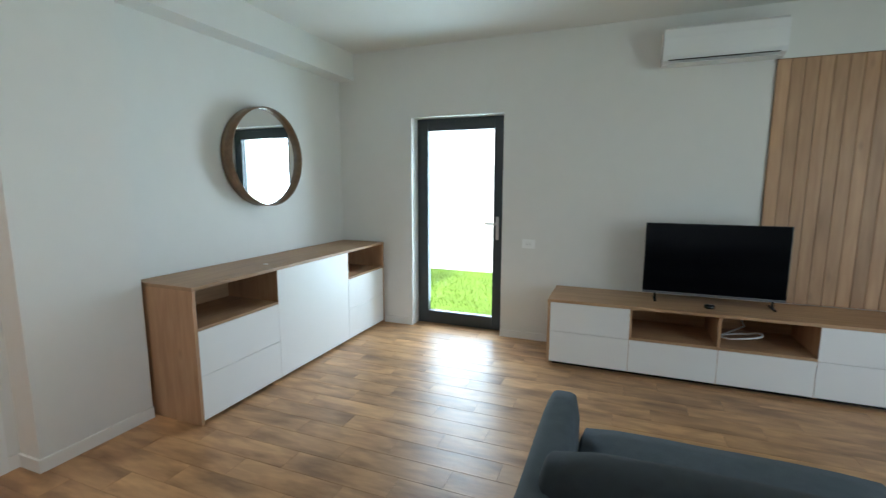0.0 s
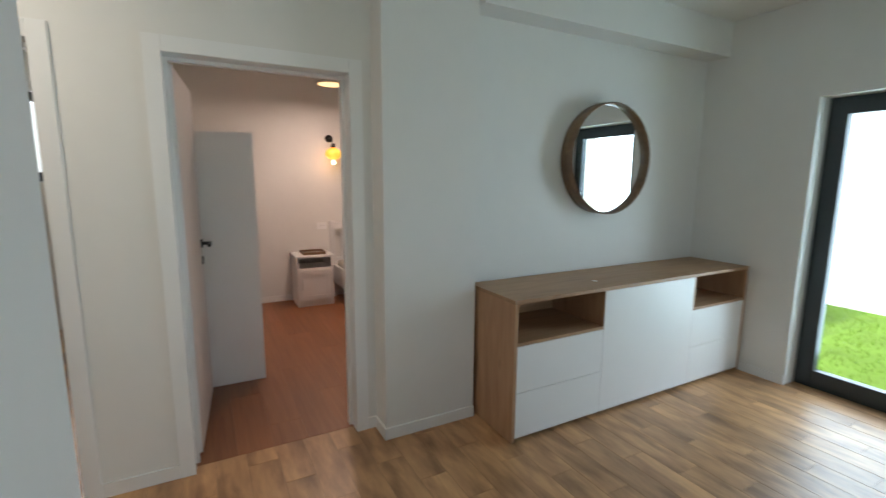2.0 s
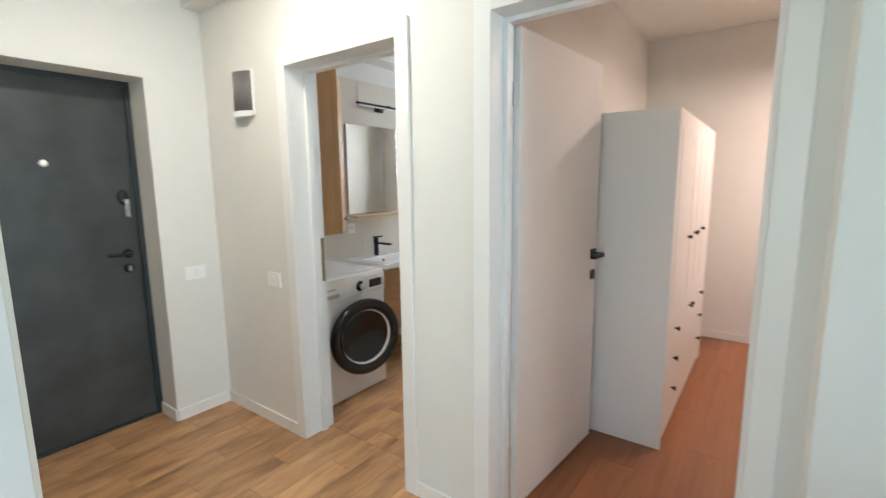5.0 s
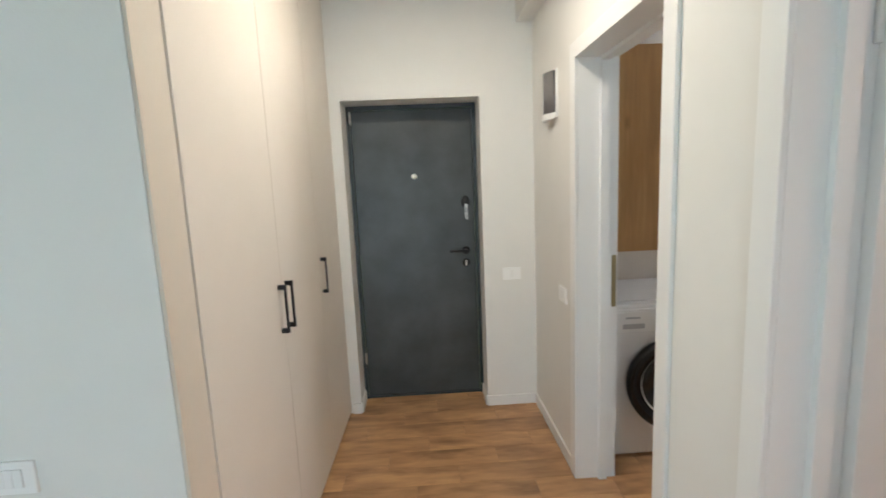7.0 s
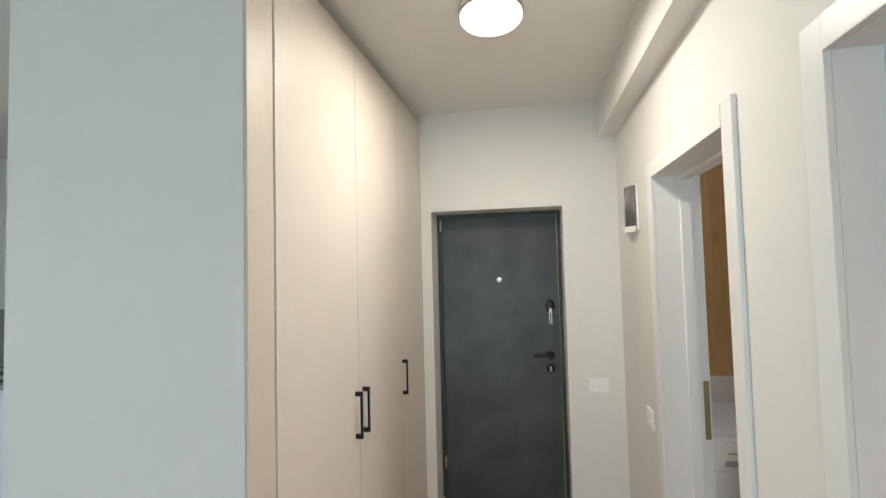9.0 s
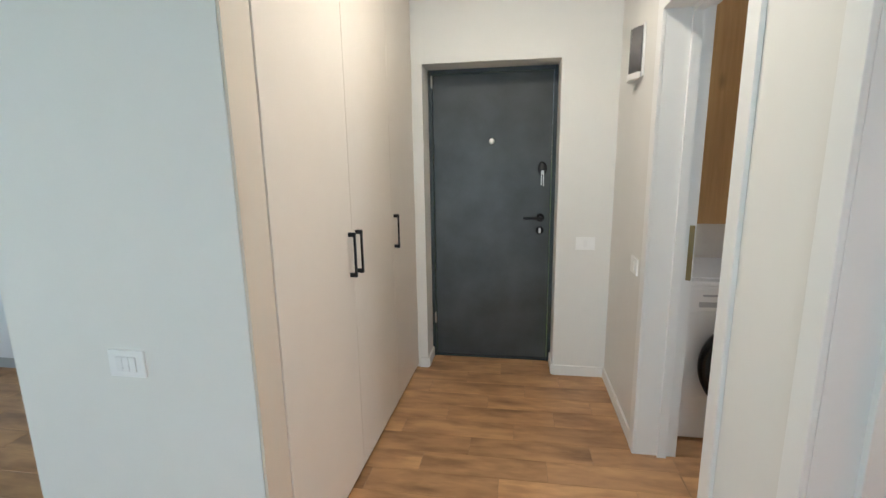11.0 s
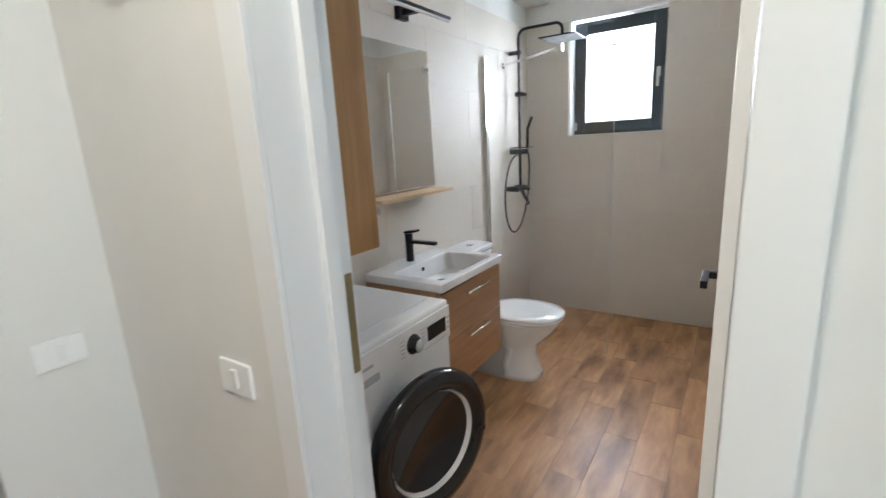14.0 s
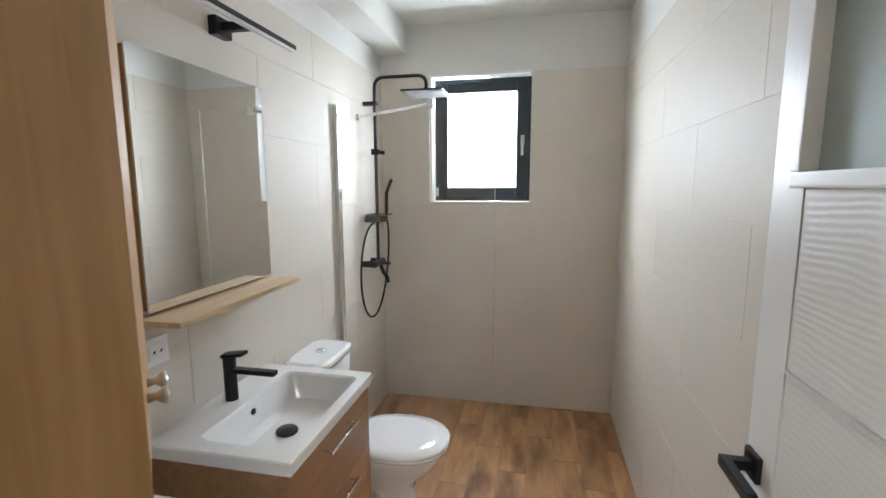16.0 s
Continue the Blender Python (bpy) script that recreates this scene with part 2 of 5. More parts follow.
def rod(p, q, r, bm=None, seg=14, r2=None, bevel=0.0):
    """A round bar from p to q."""
    p, q = Vector(p), Vector(q)
    b = bmesh.new()
    m = Matrix.Translation((p + q) / 2) @ (q - p).to_track_quat("Z", "Y").to_matrix().to_4x4()
    bmesh.ops.create_cone(b, cap_ends=True, segments=seg, radius1=r, radius2=r if r2 is None else r2, depth=(q - p).length, matrix=m)
    if bevel:
        rim = [e for e in b.edges if any(len(f.verts) > 4 for f in e.link_faces)]
        bmesh.ops.bevel(b, geom=rim, offset=bevel, segments=2, profile=0.6, affect="EDGES", clamp_overlap=True)
    return join(bm, b)


def tube(points, r, bm=None, seg=10, closed=False):
    """A pipe along a line of points."""
    b = bmesh.new()
    pts = [Vector(p) for p in points]
    rings, up = [], Vector((0.13, 0.21, 0.97))
    for i, p in enumerate(pts):
        d = (pts[min(i + 1, len(pts) - 1)] - pts[max(i - 1, 0)]).normalized()
        u = d.cross(up).normalized()
        v = d.cross(u)
        rings.append([b.verts.new(p + r * (math.cos(a) * u + math.sin(a) * v)) for a in [2 * math.pi * k / seg for k in range(seg)]])
    for r0, r1 in zip(rings, rings[1:]):
        for k in range(seg):
            b.faces.new((r0[k], r0[(k + 1) % seg], r1[(k + 1) % seg], r1[k]))
    b.faces.new(rings[0][::-1]), b.faces.new(rings[-1])
    return join(bm, b)


def lathe(profile, at, axis="z", bm=None, seg=32, squash=(1, 1)):
    """Turns a profile of (radius, height) about an axis through at."""
    b = bmesh.new()
    rings = []
    for r, h in profile:
        ring = []
        for k in range(seg):
            a = 2 * math.pi * k / seg
            c, s = r * math.cos(a) * squash[0], r * math.sin(a) * squash[1]
            o = {"z": (c, s, h), "x": (h, c, s), "y": (c, h, s)}[axis]
            ring.append(b.verts.new(Vector(at) + Vector(o)))
        rings.append(ring)
    for r0, r1 in zip(rings, rings[1:]):
        for k in range(seg):
            b.faces.new((r0[k], r0[(k + 1) % seg], r1[(k + 1) % seg], r1[k]))
    b.faces.new(rings[0][::-1]), b.faces.new(rings[-1])
    return join(bm, b)


def structure(name, boxes, material, label, category="wall", bevel=0.0):
    bm = None
    for b in boxes:
        bm = box(*b, bevel=bevel, bm=bm)
    return solo(name, bm, material, label, category, kind="structure")


def wall_with_hole(axis, a0, a1, t0, t1, z0, z1, h0, h1, hz0, hz1):
    """Boxes of a wall that runs along one axis, with one opening."""
    out = [(a0, h0, z0, z1), (h1, a1, z0, z1), (h0, h1, hz1, z1)]
    if hz0 > z0:
        out.append((h0, h1, z0, hz0))
    return [(p, q, t0, t1, r, s) if axis == "x" else (t0, t1, p, q, r, s) for p, q, r, s in out]

# ---- large structure ----
HC, BC = 2.70, 2.60        # ceilings: rooms, bathroom
WEST, SOUTH, NORTH = -5.60, -5.845, 0.0
# the long wall between the hall and the bathroom and bedroom
structure("wall_hall_east", [(0, 0.17, -0.806, 0.0, 0, HC), (0, 0.17, -2.005, -1.582, 0, HC), (0, 0.17, -1.582, -0.806, 2.05, HC),
                             (0, 0.17, -2.88, -2.005, 2.055, HC), (0, 0.17, -2.99, -2.88, 0, HC)], PAINT, "off-white painted plaster wall with two doorways")
structure("wall_column", [(-0.165, 0.17, -3.575, -2.99, 0, HC)], PAINT, "off-white painted column proud of the wall")
structure("wall_living_east", [(-0.045, 0.17, SOUTH, -3.575, 0, HC)], PAINT, "off-white painted plaster wall behind the sideboard")
structure("beam_living", [(-0.225, -0.045, SOUTH, -3.575, 2.443, HC)], PAINT, "painted downstand beam under the ceiling", "beam")
structure("beam_hall", [(-0.10, 0.0, -1.60, 0.0, 2.462, HC)], PAINT, "painted downstand beam in the hall", "beam")
structure("wall_entry", wall_with_hole("x", -2.04, 0.17, 0.0, 0.26, 0, HC, -1.195, -0.338, 0, 2.035), PAINT, "off-white painted wall with a deep door reveal")
structure("wall_terrace", wall_with_hole("x", WEST - 0.25, 0.17, SOUTH - 0.30, SOUTH, 0, HC, -1.77, -0.857, 0, 2.055), PAINT, "off-white painted wall with the terrace doorway")
structure("wall_west", wall_with_hole("y", SOUTH, 0.35, WEST - 0.25, WEST, 0, HC, -4.4, -2.2, 0.3, 2.3), PAINT, "plain painted wall that closes the living room")
structure("wall_kitchen_north", [(WEST, -2.118, 0.15, 0.35, 0, HC)], PAINT, "plain painted wall that closes the kitchen side")
structure("partition", [(-2.118, -2.04, -1.865, 0.35, 0, HC), (-2.04, -1.320, -1.865, -1.685, 0, HC)], PAINT, "smooth white painted partition at the end of the closet")
structure("wall_bath_north", [(0.17, 3.40, -0.06, 0.11, 0, HC)], PAINT, "bathroom wall above and behind the tiles")
structure("wall_bath_east", wall_with_hole("y", -1.665, -0.06, 3.10, 3.40, 0, HC, -1.082, -0.407, 1.431, 2.276), PAINT, "bathroom outer wall with the window opening")
structure("wall_bath_south", [(0.17, 3.40, -1.84, -1.665, 0, HC)], PAINT, "wall between bathroom and bedroom")
structure("beam_bath", [(0.17, 3.10, -0.25, -0.06, 2.42, BC)], CEIL, "white painted beam along the bathroom wall", "beam")
structure("wall_bedroom_east", [(3.20, 3.40, -5.2, -1.84, 0, HC)], PAINT, "warm-lit off-white bedroom wall")
structure("wall_bedroom_south", [(0.17, 3.20, -5.4, -5.2, 0, HC)], PAINT, "plain bedroom wall")
structure("ceiling", [(WEST - 0.25, 0.17, SOUTH - 0.3, 0.35, HC, HC + 0.2), (0.17, 3.40, -5.4, -1.84, HC, HC + 0.2)], CEIL, "flat matt white ceiling", "ceiling")
structure("ceiling_bath", [(0.17, 3.40, -1.665, -0.06, BC, HC + 0.2)], CEIL, "flat white bathroom ceiling", "ceiling")

# outdoors
LAWN = simple("lawn_soil", (0.22, 0.40, 0.05), 0.9, bump=0.5, scale=60, vary=0.3)
solo("ground", box(-300, 300, -300, 300, -0.35, -0.06), LAWN, "green lawn around the house", "ground", kind="structure")
# added panel: its glow stands in for overexposed daylight and lights the room
solo("backdrop", box(-40, 5.9, -9.3, -9.1, -0.06, 9), glow("backdrop_glow", (0.96, 0.98, 1.0), 2.2), "glowing white panel standing for the overexposed daylight beyond the lawn", "backdrop", kind="structure")
# blades of the lawn outside the terrace door
rng = random.Random(4)
verts, faces = [], []
for i in range(9000):
    gx, gy = rng.uniform(-5.0, 2.5), rng.uniform(-9.0, -6.5)
    a, h, w = rng.uniform(0, 6.28), rng.uniform(0.025, 0.055), rng.uniform(0.003, 0.006)
    c, s_ = math.cos(a), math.sin(a)
    lx, ly = rng.uniform(-0.02, 0.02), rng.uniform(-0.02, 0.02)
    n = len(verts)
    verts += [(gx - w * c, gy - w * s_, -0.062), (gx + w * c, gy + w * s_, -0.062), (gx + lx, gy + ly, -0.06 + h)]
    faces.append((n, n + 1, n + 2))
gm = bpy.data.meshes.new("grass")
gm.from_pydata(verts, [], faces)
gm.materials.append(simple("grass_blade", (0.33, 0.52, 0.07), 0.7, vary=0.2, scale=8))
tagged(new("grass", gm), "short bright green lawn grass", "grass", kind="stuff")

# skirting boards
def skirt(name, boxes):
    structure(name, boxes, SKIRT, "white painted skirting board", "skirting", bevel=0.003)

SK = 0.07
skirt("baseboard_hall", [(-0.338, 0, -0.012, 0.0, 0, SK), (-0.012, 0, -0.7495, -0.012, 0, SK), (-0.012, 0, -1.9495, -1.6375, 0, SK), (-0.012, 0.0, -2.99, -2.935, 0, SK),
                         (-1.25, -1.195, -0.012, 0.0, 0, SK), (-0.35, -0.338, 0.0, 0.2, 0, SK), (-1.195, -1.183, 0.0, 0.2, 0, SK)])
skirt("baseboard_column", [(-0.177, -0.165, -3.575, -2.99, 0, SK), (-0.177, -0.012, -2.99, -2.978, 0, SK)])
skirt("baseboard_living", [(-0.057, -0.045, SOUTH, -3.575, 0, SK), (-0.857, -0.057, SOUTH, SOUTH + 0.012, 0, SK), (WEST, -1.77, SOUTH, SOUTH + 0.012, 0, SK),
                           (WEST, WEST + 0.012, SOUTH + 0.012, -0.45, 0, SK)])
skirt("baseboard_bedroom", [(3.188, 3.20, -5.2, -1.84, 0, SK), (0.17, 3.188, -1.852, -1.84, 0, SK)])

# ---- camera-side big furniture ----


def poly_prism(points, z0, z1, bevel=0.0):
    """An upright block over a plan outline."""
    bm = bmesh.new()
    lo = [bm.verts.new((x, y, z0)) for x, y in points]
    hi = [bm.verts.new((x, y, z1)) for x, y in points]
    n = len(points)
    bm.faces.new(lo[::-1]), bm.faces.new(hi)
    for i in range(n):
        bm.faces.new((lo[i], lo[(i + 1) % n], hi[(i + 1) % n], hi[i]))
    if bevel:
        bmesh.ops.bevel(bm, geom=bm.edges[:], offset=bevel, segments=2, profile=0.7, affect="EDGES", clamp_overlap=True)
    return bm


# ---- doors ----
def door_frame(door, y_hi, y_lo, top, depth, stop):
    """Casing strips and lining of a doorway in the hall's east wall; y_hi and y_lo bound the clear opening."""
    w, x0 = 0.07, -0.014
    part("casing", box(x0, 0, y_hi, y_hi + w, 0, top + w, 0.003), TRIM, door)
    part("casing", box(x0, 0, y_lo - w, y_lo, 0, top + w, 0.003), TRIM, door)
    part("casing", box(x0 - 0.001, 0, y_lo + 0.0005, y_hi - 0.0005, top, top + w, 0.003), TRIM, door)
    part("lining", box(0.0005, depth, y_hi, y_hi + 0.014, 0, top + 0.01, 0.001), TRIM, door)
    part("lining", box(0.0005, depth, y_lo - 0.014, y_lo, 0, top + 0.01, 0.001), TRIM, door)
    part("lining", box(0.0005, depth, y_lo + 0.0005, y_hi - 0.0005, top, top + 0.014, 0.001), TRIM, door)
    s0, s1 = stop
    part("door_stop", box(s0, s1, y_hi - 0.018, y_hi - 0.0005, 0, top - 0.018, 0.002), TRIM, door)
    part("door_stop", box(s0, s1, y_lo + 0.0005, y_lo + 0.018, 0, top - 0.018, 0.002), TRIM, door)
    part("door_stop", box(s0, s1, y_lo + 0.0005, y_hi - 0.0005, top - 0.018, top - 0.0005, 0.002), TRIM, door)


# bathroom door: frame, open leaf with textured panels and a glazed top
door_2 = thing("door_2", (0, -1.22, 0), "white panelled bathroom door standing open, with patterned glass", "door", kind="structure")
door_frame(door_2, -0.820, -1.567, 2.035, 0.1895, (0.100, 0.140))
part("strike_plate", box(0.162, 0.184, -0.8215, -0.8202, 0.89, 1.14, 0.0004), BRASSY, door_2, "narrow aged metal strike plate")
RELIEF, rn, rl, rb = nodes_of("embossed_white_panel")
rb.inputs["Base Color"].default_value = (0.80, 0.80, 0.78, 1)
rb.inputs["Roughness"].default_value = 0.42
rco, rmp, rwv, rbp = rn.new("ShaderNodeTexCoord"), rn.new("ShaderNodeMapping"), rn.new("ShaderNodeTexWave"), rn.new("ShaderNodeBump")
rmp.inputs["Scale"].default_value = (0.6, 0.6, 1.0)
rwv.bands_direction = "Z"
rwv.inputs["Scale"].default_value, rwv.inputs["Detail"].default_value, rwv.inputs["Distortion"].default_value, rwv.inputs["Detail Scale"].default_value = 24.0, 1.5, 7.0, 0.45
rbp.inputs["Strength"].default_value, rbp.inputs["Distance"].default_value = 0.11, 0.003
rl.new(rco.outputs["Object"], rmp.inputs["Vector"]), rl.new(rmp.outputs["Vector"], rwv.inputs["Vector"])
rl.new(rwv.outputs["Fac"], rbp.inputs["Height"]), rl.new(rbp.outputs["Normal"], rb.inputs["Normal"])
FROST, fn, fl, fb = nodes_of("patterned_glass")
fb.inputs["Base Color"].default_value = (0.50, 0.57, 0.54, 1)
fb.inputs["Roughness"].default_value, fb.inputs["Transmission Weight"].default_value, fb.inputs["IOR"].default_value = 0.3, 0.35, 1.3
fco, fno, fbp = fn.new("ShaderNodeTexCoord"), fn.new("ShaderNodeTexNoise"), fn.new("ShaderNodeBump")
fno.inputs["Scale"].default_value = 55
fbp.inputs["Strength"].default_value = 0.35
fl.new(fco.outputs["Object"], fno.inputs["Vector"]), fl.new(fno.outputs["Fac"], fbp.inputs["Height"]), fl.new(fbp.outputs["Normal"], fb.inputs["Normal"])

# the leaf lies along x from its hinge, its room face at y = F
L0, L1, F = 0.200, 0.972, -1.558
lt = Matrix.Translation((L1, F, 0)) @ Matrix.Rotation(radians(0.6), 4, "Z") @ Matrix.Translation((-L1, -F, 0))


def turned(*a):
    """A block of the bathroom door's leaf, which stands nearly square to its frame."""
    bm = box(*a)
    bm.transform(lt)
    return bm


leaf = part("leaf", turned(L1 - 0.10, L1, F - 0.040, F, 0.01, 2.02, 0.002), TRIM, door_2, "white embossed leaf with a glazed top")
part("stile", turned(L0, L0 + 0.10, F - 0.040, F, 0.01, 2.02, 0.002), TRIM, leaf)
part("rail", turned(L0 + 0.1005, L1 - 0.1005, F - 0.040, F, 1.90, 2.02, 0.002), TRIM, leaf)
for za, zb in ((0.0105, 0.242), (0.252, 0.567), (0.577, 0.892), (0.902, 1.217), (1.227, 1.535)):
    part("panel", turned(L0 + 0.1005, L1 - 0.1005, F - 0.036, F - 0.002, za, zb, 0.002), RELIEF, leaf, "embossed white panel with a wave grain")
for zc in (0.247, 0.572, 0.897, 1.222):
    part("inlay_strip", turned(L0 + 0.1005, L1 - 0.095, F - 0.030, F + 0.001, zc - 0.0025, zc + 0.0025), ALU, leaf, "thin shiny inlay strip")
part("glazing_bead", turned(L0 + 0.09, L1 - 0.075, F - 0.034, F + 0.012, 1.536, 1.562, 0.004), TRIM, leaf)
part("glazing_bead", turned(L1 - 0.103, L1 - 0.075, F - 0.034, F + 0.012, 1.5625, 1.93, 0.004), TRIM, leaf)
part("glazing_bead", turned(L0 + 0.09, L0 + 0.118, F - 0.034, F + 0.012, 1.5625, 1.93, 0.004), TRIM, leaf)
part("pane", turned(L0 + 0.119, L1 - 0.104, F - 0.022, F - 0.016, 1.5625, 1.899), FROST, leaf, "frosted patterned glass pane")
hnd = part("handle", turned(L1 - 0.062, L1 - 0.010, F, F + 0.010, 0.981, 1.033, 0.002), BLACK, leaf, "matt black square lever handle")
part("neck", turned(L1 - 0.046, L1 - 0.026, F + 0.010, F + 0.055, 0.997, 1.017, 0.002), BLACK, hnd)
part("grip", turned(L1 - 0.150, L1 - 0.026, F + 0.045, F + 0.063, 0.996, 1.018, 0.003), BLACK, hnd)
part("key_plate", turned(L1 - 0.060, L1 - 0.012, F, F + 0.008, 0.880, 0.932, 0.002), BLACK, leaf, "black square key plate")

# bedroom door: plain white leaf, standing open into the bedroom
door_3 = thing("door_3", (0, -2.44, 0), "plain white bedroom door standing open into the room", "door", kind="structure")
door_frame(door_3, -2.02, -2.865, 2.04, 0.17, (0.085, 0.125))
ang = -5.0
lm = Matrix.Translation((0.165, -2.052, 0)) @ Matrix.Rotation(radians(ang), 4, "Z")


def leaf_box(*a, bevel=0.002):
    bm = box(*a, bevel=bevel)
    bm.transform(lm)
    return bm


LEAFWHITE = simple("satin_white_leaf", (0.83, 0.83, 0.83), 0.55, bump=0.03, scale=70, vary=0.015)
leaf3 = part("leaf", leaf_box(0, 0.79, 0.0, 0.040, 0.01, 2.025), LEAFWHITE, door_3, "plain white leaf")
h3 = part("handle", leaf_box(0.715, 0.767, -0.010, 0, 1.035, 1.087), BLACK, leaf3, "matt black square lever handle")
part("neck", leaf_box(0.731, 0.751, -0.055, -0.010, 1.051, 1.071), BLACK, h3)
part("grip", leaf_box(0.628, 0.751, -0.063, -0.045, 1.050, 1.072, bevel=0.003), BLACK, h3)
part("key_plate", leaf_box(0.717, 0.765, -0.008, 0, 0.925, 0.975), BLACK, leaf3, "black square key plate")
part("latch", leaf_box(0.7902, 0.7915, 0.008, 0.030, 0.90, 1.12, bevel=0.0), STEEL, leaf3)
for z in (0.25, 1.78):
    part("hinge", rod((0.158, -2.028, z - 0.045), (0.158, -2.028, z + 0.045), 0.007), TRIM, door_3)

PALEMETAL = simple("satin_nickel", (0.88, 0.87, 0.85), 0.42, 0.6, vary=0.02)
# entrance door: grey concrete-look leaf deep in its reveal
door_1 = thing("door_1", (-0.766, 0.23, 0), "closed grey concrete-look security door in a dark steel frame", "door", kind="structure")
part("door_frame", box(-1.195, -1.170, 0.20, 0.26, 0, 2.035, 0.002), ANTHRA, door_1)
part("door_frame", box(-0.363, -0.338, 0.20, 0.26, 0, 2.035, 0.002), ANTHRA, door_1)
part("door_frame", box(-1.1695, -0.3635, 0.20, 0.26, 2.008, 2.035, 0.002), ANTHRA, door_1)
part("sill", box(-1.1695, -0.3635, 0.205, 0.26, 0.001, 0.012, 0.002), ANTHRA, door_1)
leaf1 = part("leaf", box(-1.167, -0.366, 0.222, 0.258, 0.014, 2.005, 0.002), STEELDOOR, door_1, "dark grey mottled concrete-look leaf")
part("peephole", lathe([(0.0, 0.222), (0.019, 0.222), (0.019, 0.216), (0.014, 0.212), (0.0, 0.212)], (-0.765, 0, 1.565), "y", seg=24), PALEMETAL, leaf1, "round chrome peephole", smooth=True)
lock = part("lock_plate", lathe([(0.0, 0.222), (0.034, 0.222), (0.034, 0.214), (0.028, 0.209), (0.0, 0.209)], (-0.424, 0, 1.378), "y", seg=24, squash=(0.9, 1.3)), BLACK, leaf1, "oval black lock plate", smooth=True)
part("key", rod((-0.424, 0.209, 1.358), (-0.424, 0.170, 1.358), 0.008), STEEL, lock)
part("key_bow", box(-0.434, -0.414, 0.164, 0.170, 1.340, 1.366, 0.004), STEEL, lock)
part("hanging_key", box(-0.436, -0.429, 0.160, 0.163, 1.268, 1.345, 0.001), STEEL, lock)
part("hanging_key", box(-0.422, -0.415, 0.164, 0.167, 1.262, 1.345, 0.001), STEEL, lock)
rose = part("handle", lathe([(0.0, 0.222), (0.028, 0.222), (0.028, 0.214), (0.0, 0.213)], (-0.431, 0, 1.045), "y", seg=24), BLACK, leaf1, "matt black round-rose lever handle", smooth=True)
part("neck", rod((-0.431, 0.214, 1.045), (-0.431, 0.172, 1.045), 0.010), BLACK, rose)
part("grip", rod((-0.422, 0.172, 1.045), (-0.548, 0.172, 1.045), 0.0095, bevel=0.003), BLACK, rose)
cyl = part("cylinder_rose", lathe([(0.0, 0.222), (0.027, 0.222), (0.027, 0.214), (0.0, 0.213)], (-0.433, 0, 0.957), "y", seg=24), BLACK, leaf1, "black cylinder rose with thumb turn", smooth=True)
part("thumb_turn", box(-0.440, -0.426, 0.195, 0.213, 0.940, 0.974, 0.003), STEEL, cyl)
for z in (0.30, 1.96):
    part("hinge", rod((-1.172, 0.207, z - 0.04), (-1.172, 0.207, z + 0.04), 0.008), STEEL, door_1)

# terrace door: anthracite frame, full glass, grey handle
door_4 = thing("door_4", (-1.32, -6.01, 0), "closed glazed terrace door in an anthracite frame", "door", kind="structure")
TX0, TX1, TY0, TY1, TZ = -1.768, -0.860, -6.045, -5.985, 2.053
fr = 0.045
part("door_frame", box(TX0, TX0 + fr, TY0, TY1, 0, TZ, 0.003), ANTHRA, door_4)
part("door_frame", box(TX1 - fr, TX1, TY0, TY1, 0, TZ, 0.003), ANTHRA, door_4)
part("door_frame", box(TX0 + fr + 0.0005, TX1 - fr - 0.0005, TY0, TY1, TZ - fr, TZ, 0.003), ANTHRA, door_4)
part("threshold", box(TX0 + fr + 0.0005, TX1 - fr - 0.0005, TY0, TY1, 0.001, 0.03, 0.003), ANTHRA, door_4)
sx0, sx1, sz0, sz1, sw = TX0 + 0.032, TX1 - 0.032, 0.033, TZ - 0.03, 0.085
leaf4 = part("leaf", box(sx0, sx0 + sw, TY0 + 0.01, TY1 + 0.014, sz0, sz1, 0.004), ANTHRA, door_4, "anthracite glazed leaf")
part("stile", box(sx1 - sw, sx1, TY0 + 0.01, TY1 + 0.014, sz0, sz1, 0.004), ANTHRA, leaf4)
part("rail", box(sx0 + sw + 0.0005, sx1 - sw - 0.0005, TY0 + 0.01, TY1 + 0.0138, sz1 - sw, sz1, 0.004), ANTHRA, leaf4)
part("rail", box(sx0 + sw + 0.0005, sx1 - sw - 0.0005, TY0 + 0.01, TY1 + 0.0138, sz0, sz0 + 0.10, 0.004), ANTHRA, leaf4)
pane = part("pane", box(sx0 + sw - 0.005, sx1 - sw + 0.005, -6.018, -6.012, sz0 + 0.09, sz1 - sw + 0.01), GLASS, leaf4, "clear glass pane")
pane.visible_shadow = False
hp = part("handle", box(sx0 + 0.028, sx0 + 0.056, TY1 + 0.014, TY1 + 0.024, 0.90, 1.12, 0.003), STEEL, leaf4, "grey metal lever handle on a long plate")
part("grip", box(sx0 + 0.034, sx0 + 0.155, TY1 + 0.052, TY1 + 0.066, 1.045, 1.065, 0.004), STEEL, hp)
part("neck", rod((sx0 + 0.042, TY1 + 0.022, 1.055), (sx0 + 0.042, TY1 + 0.056, 1.055), 0.009), STEEL, hp)
solo("step_slab", box(-1.95, -0.70, -6.45, -6.146, -0.06, -0.03, 0.004), simple("grey_stone", (0.35, 0.34, 0.32), 0.7, bump=0.2, vary=0.1), "grey stone door step outside", "step", kind="structure")

# ---- hall ----
CX = -1.262
closet = thing("closet", (CX, 0, 0), "tall cream built-in closet with black bar handles", "closet", rz=-1.32)


def closet_part(name, args, bevel, material, parent, label=""):
    """A block of the closet in its own slightly turned frame; x counts from the door plane."""
    return part(name, box(*args, bevel), material, parent, label, local=True)


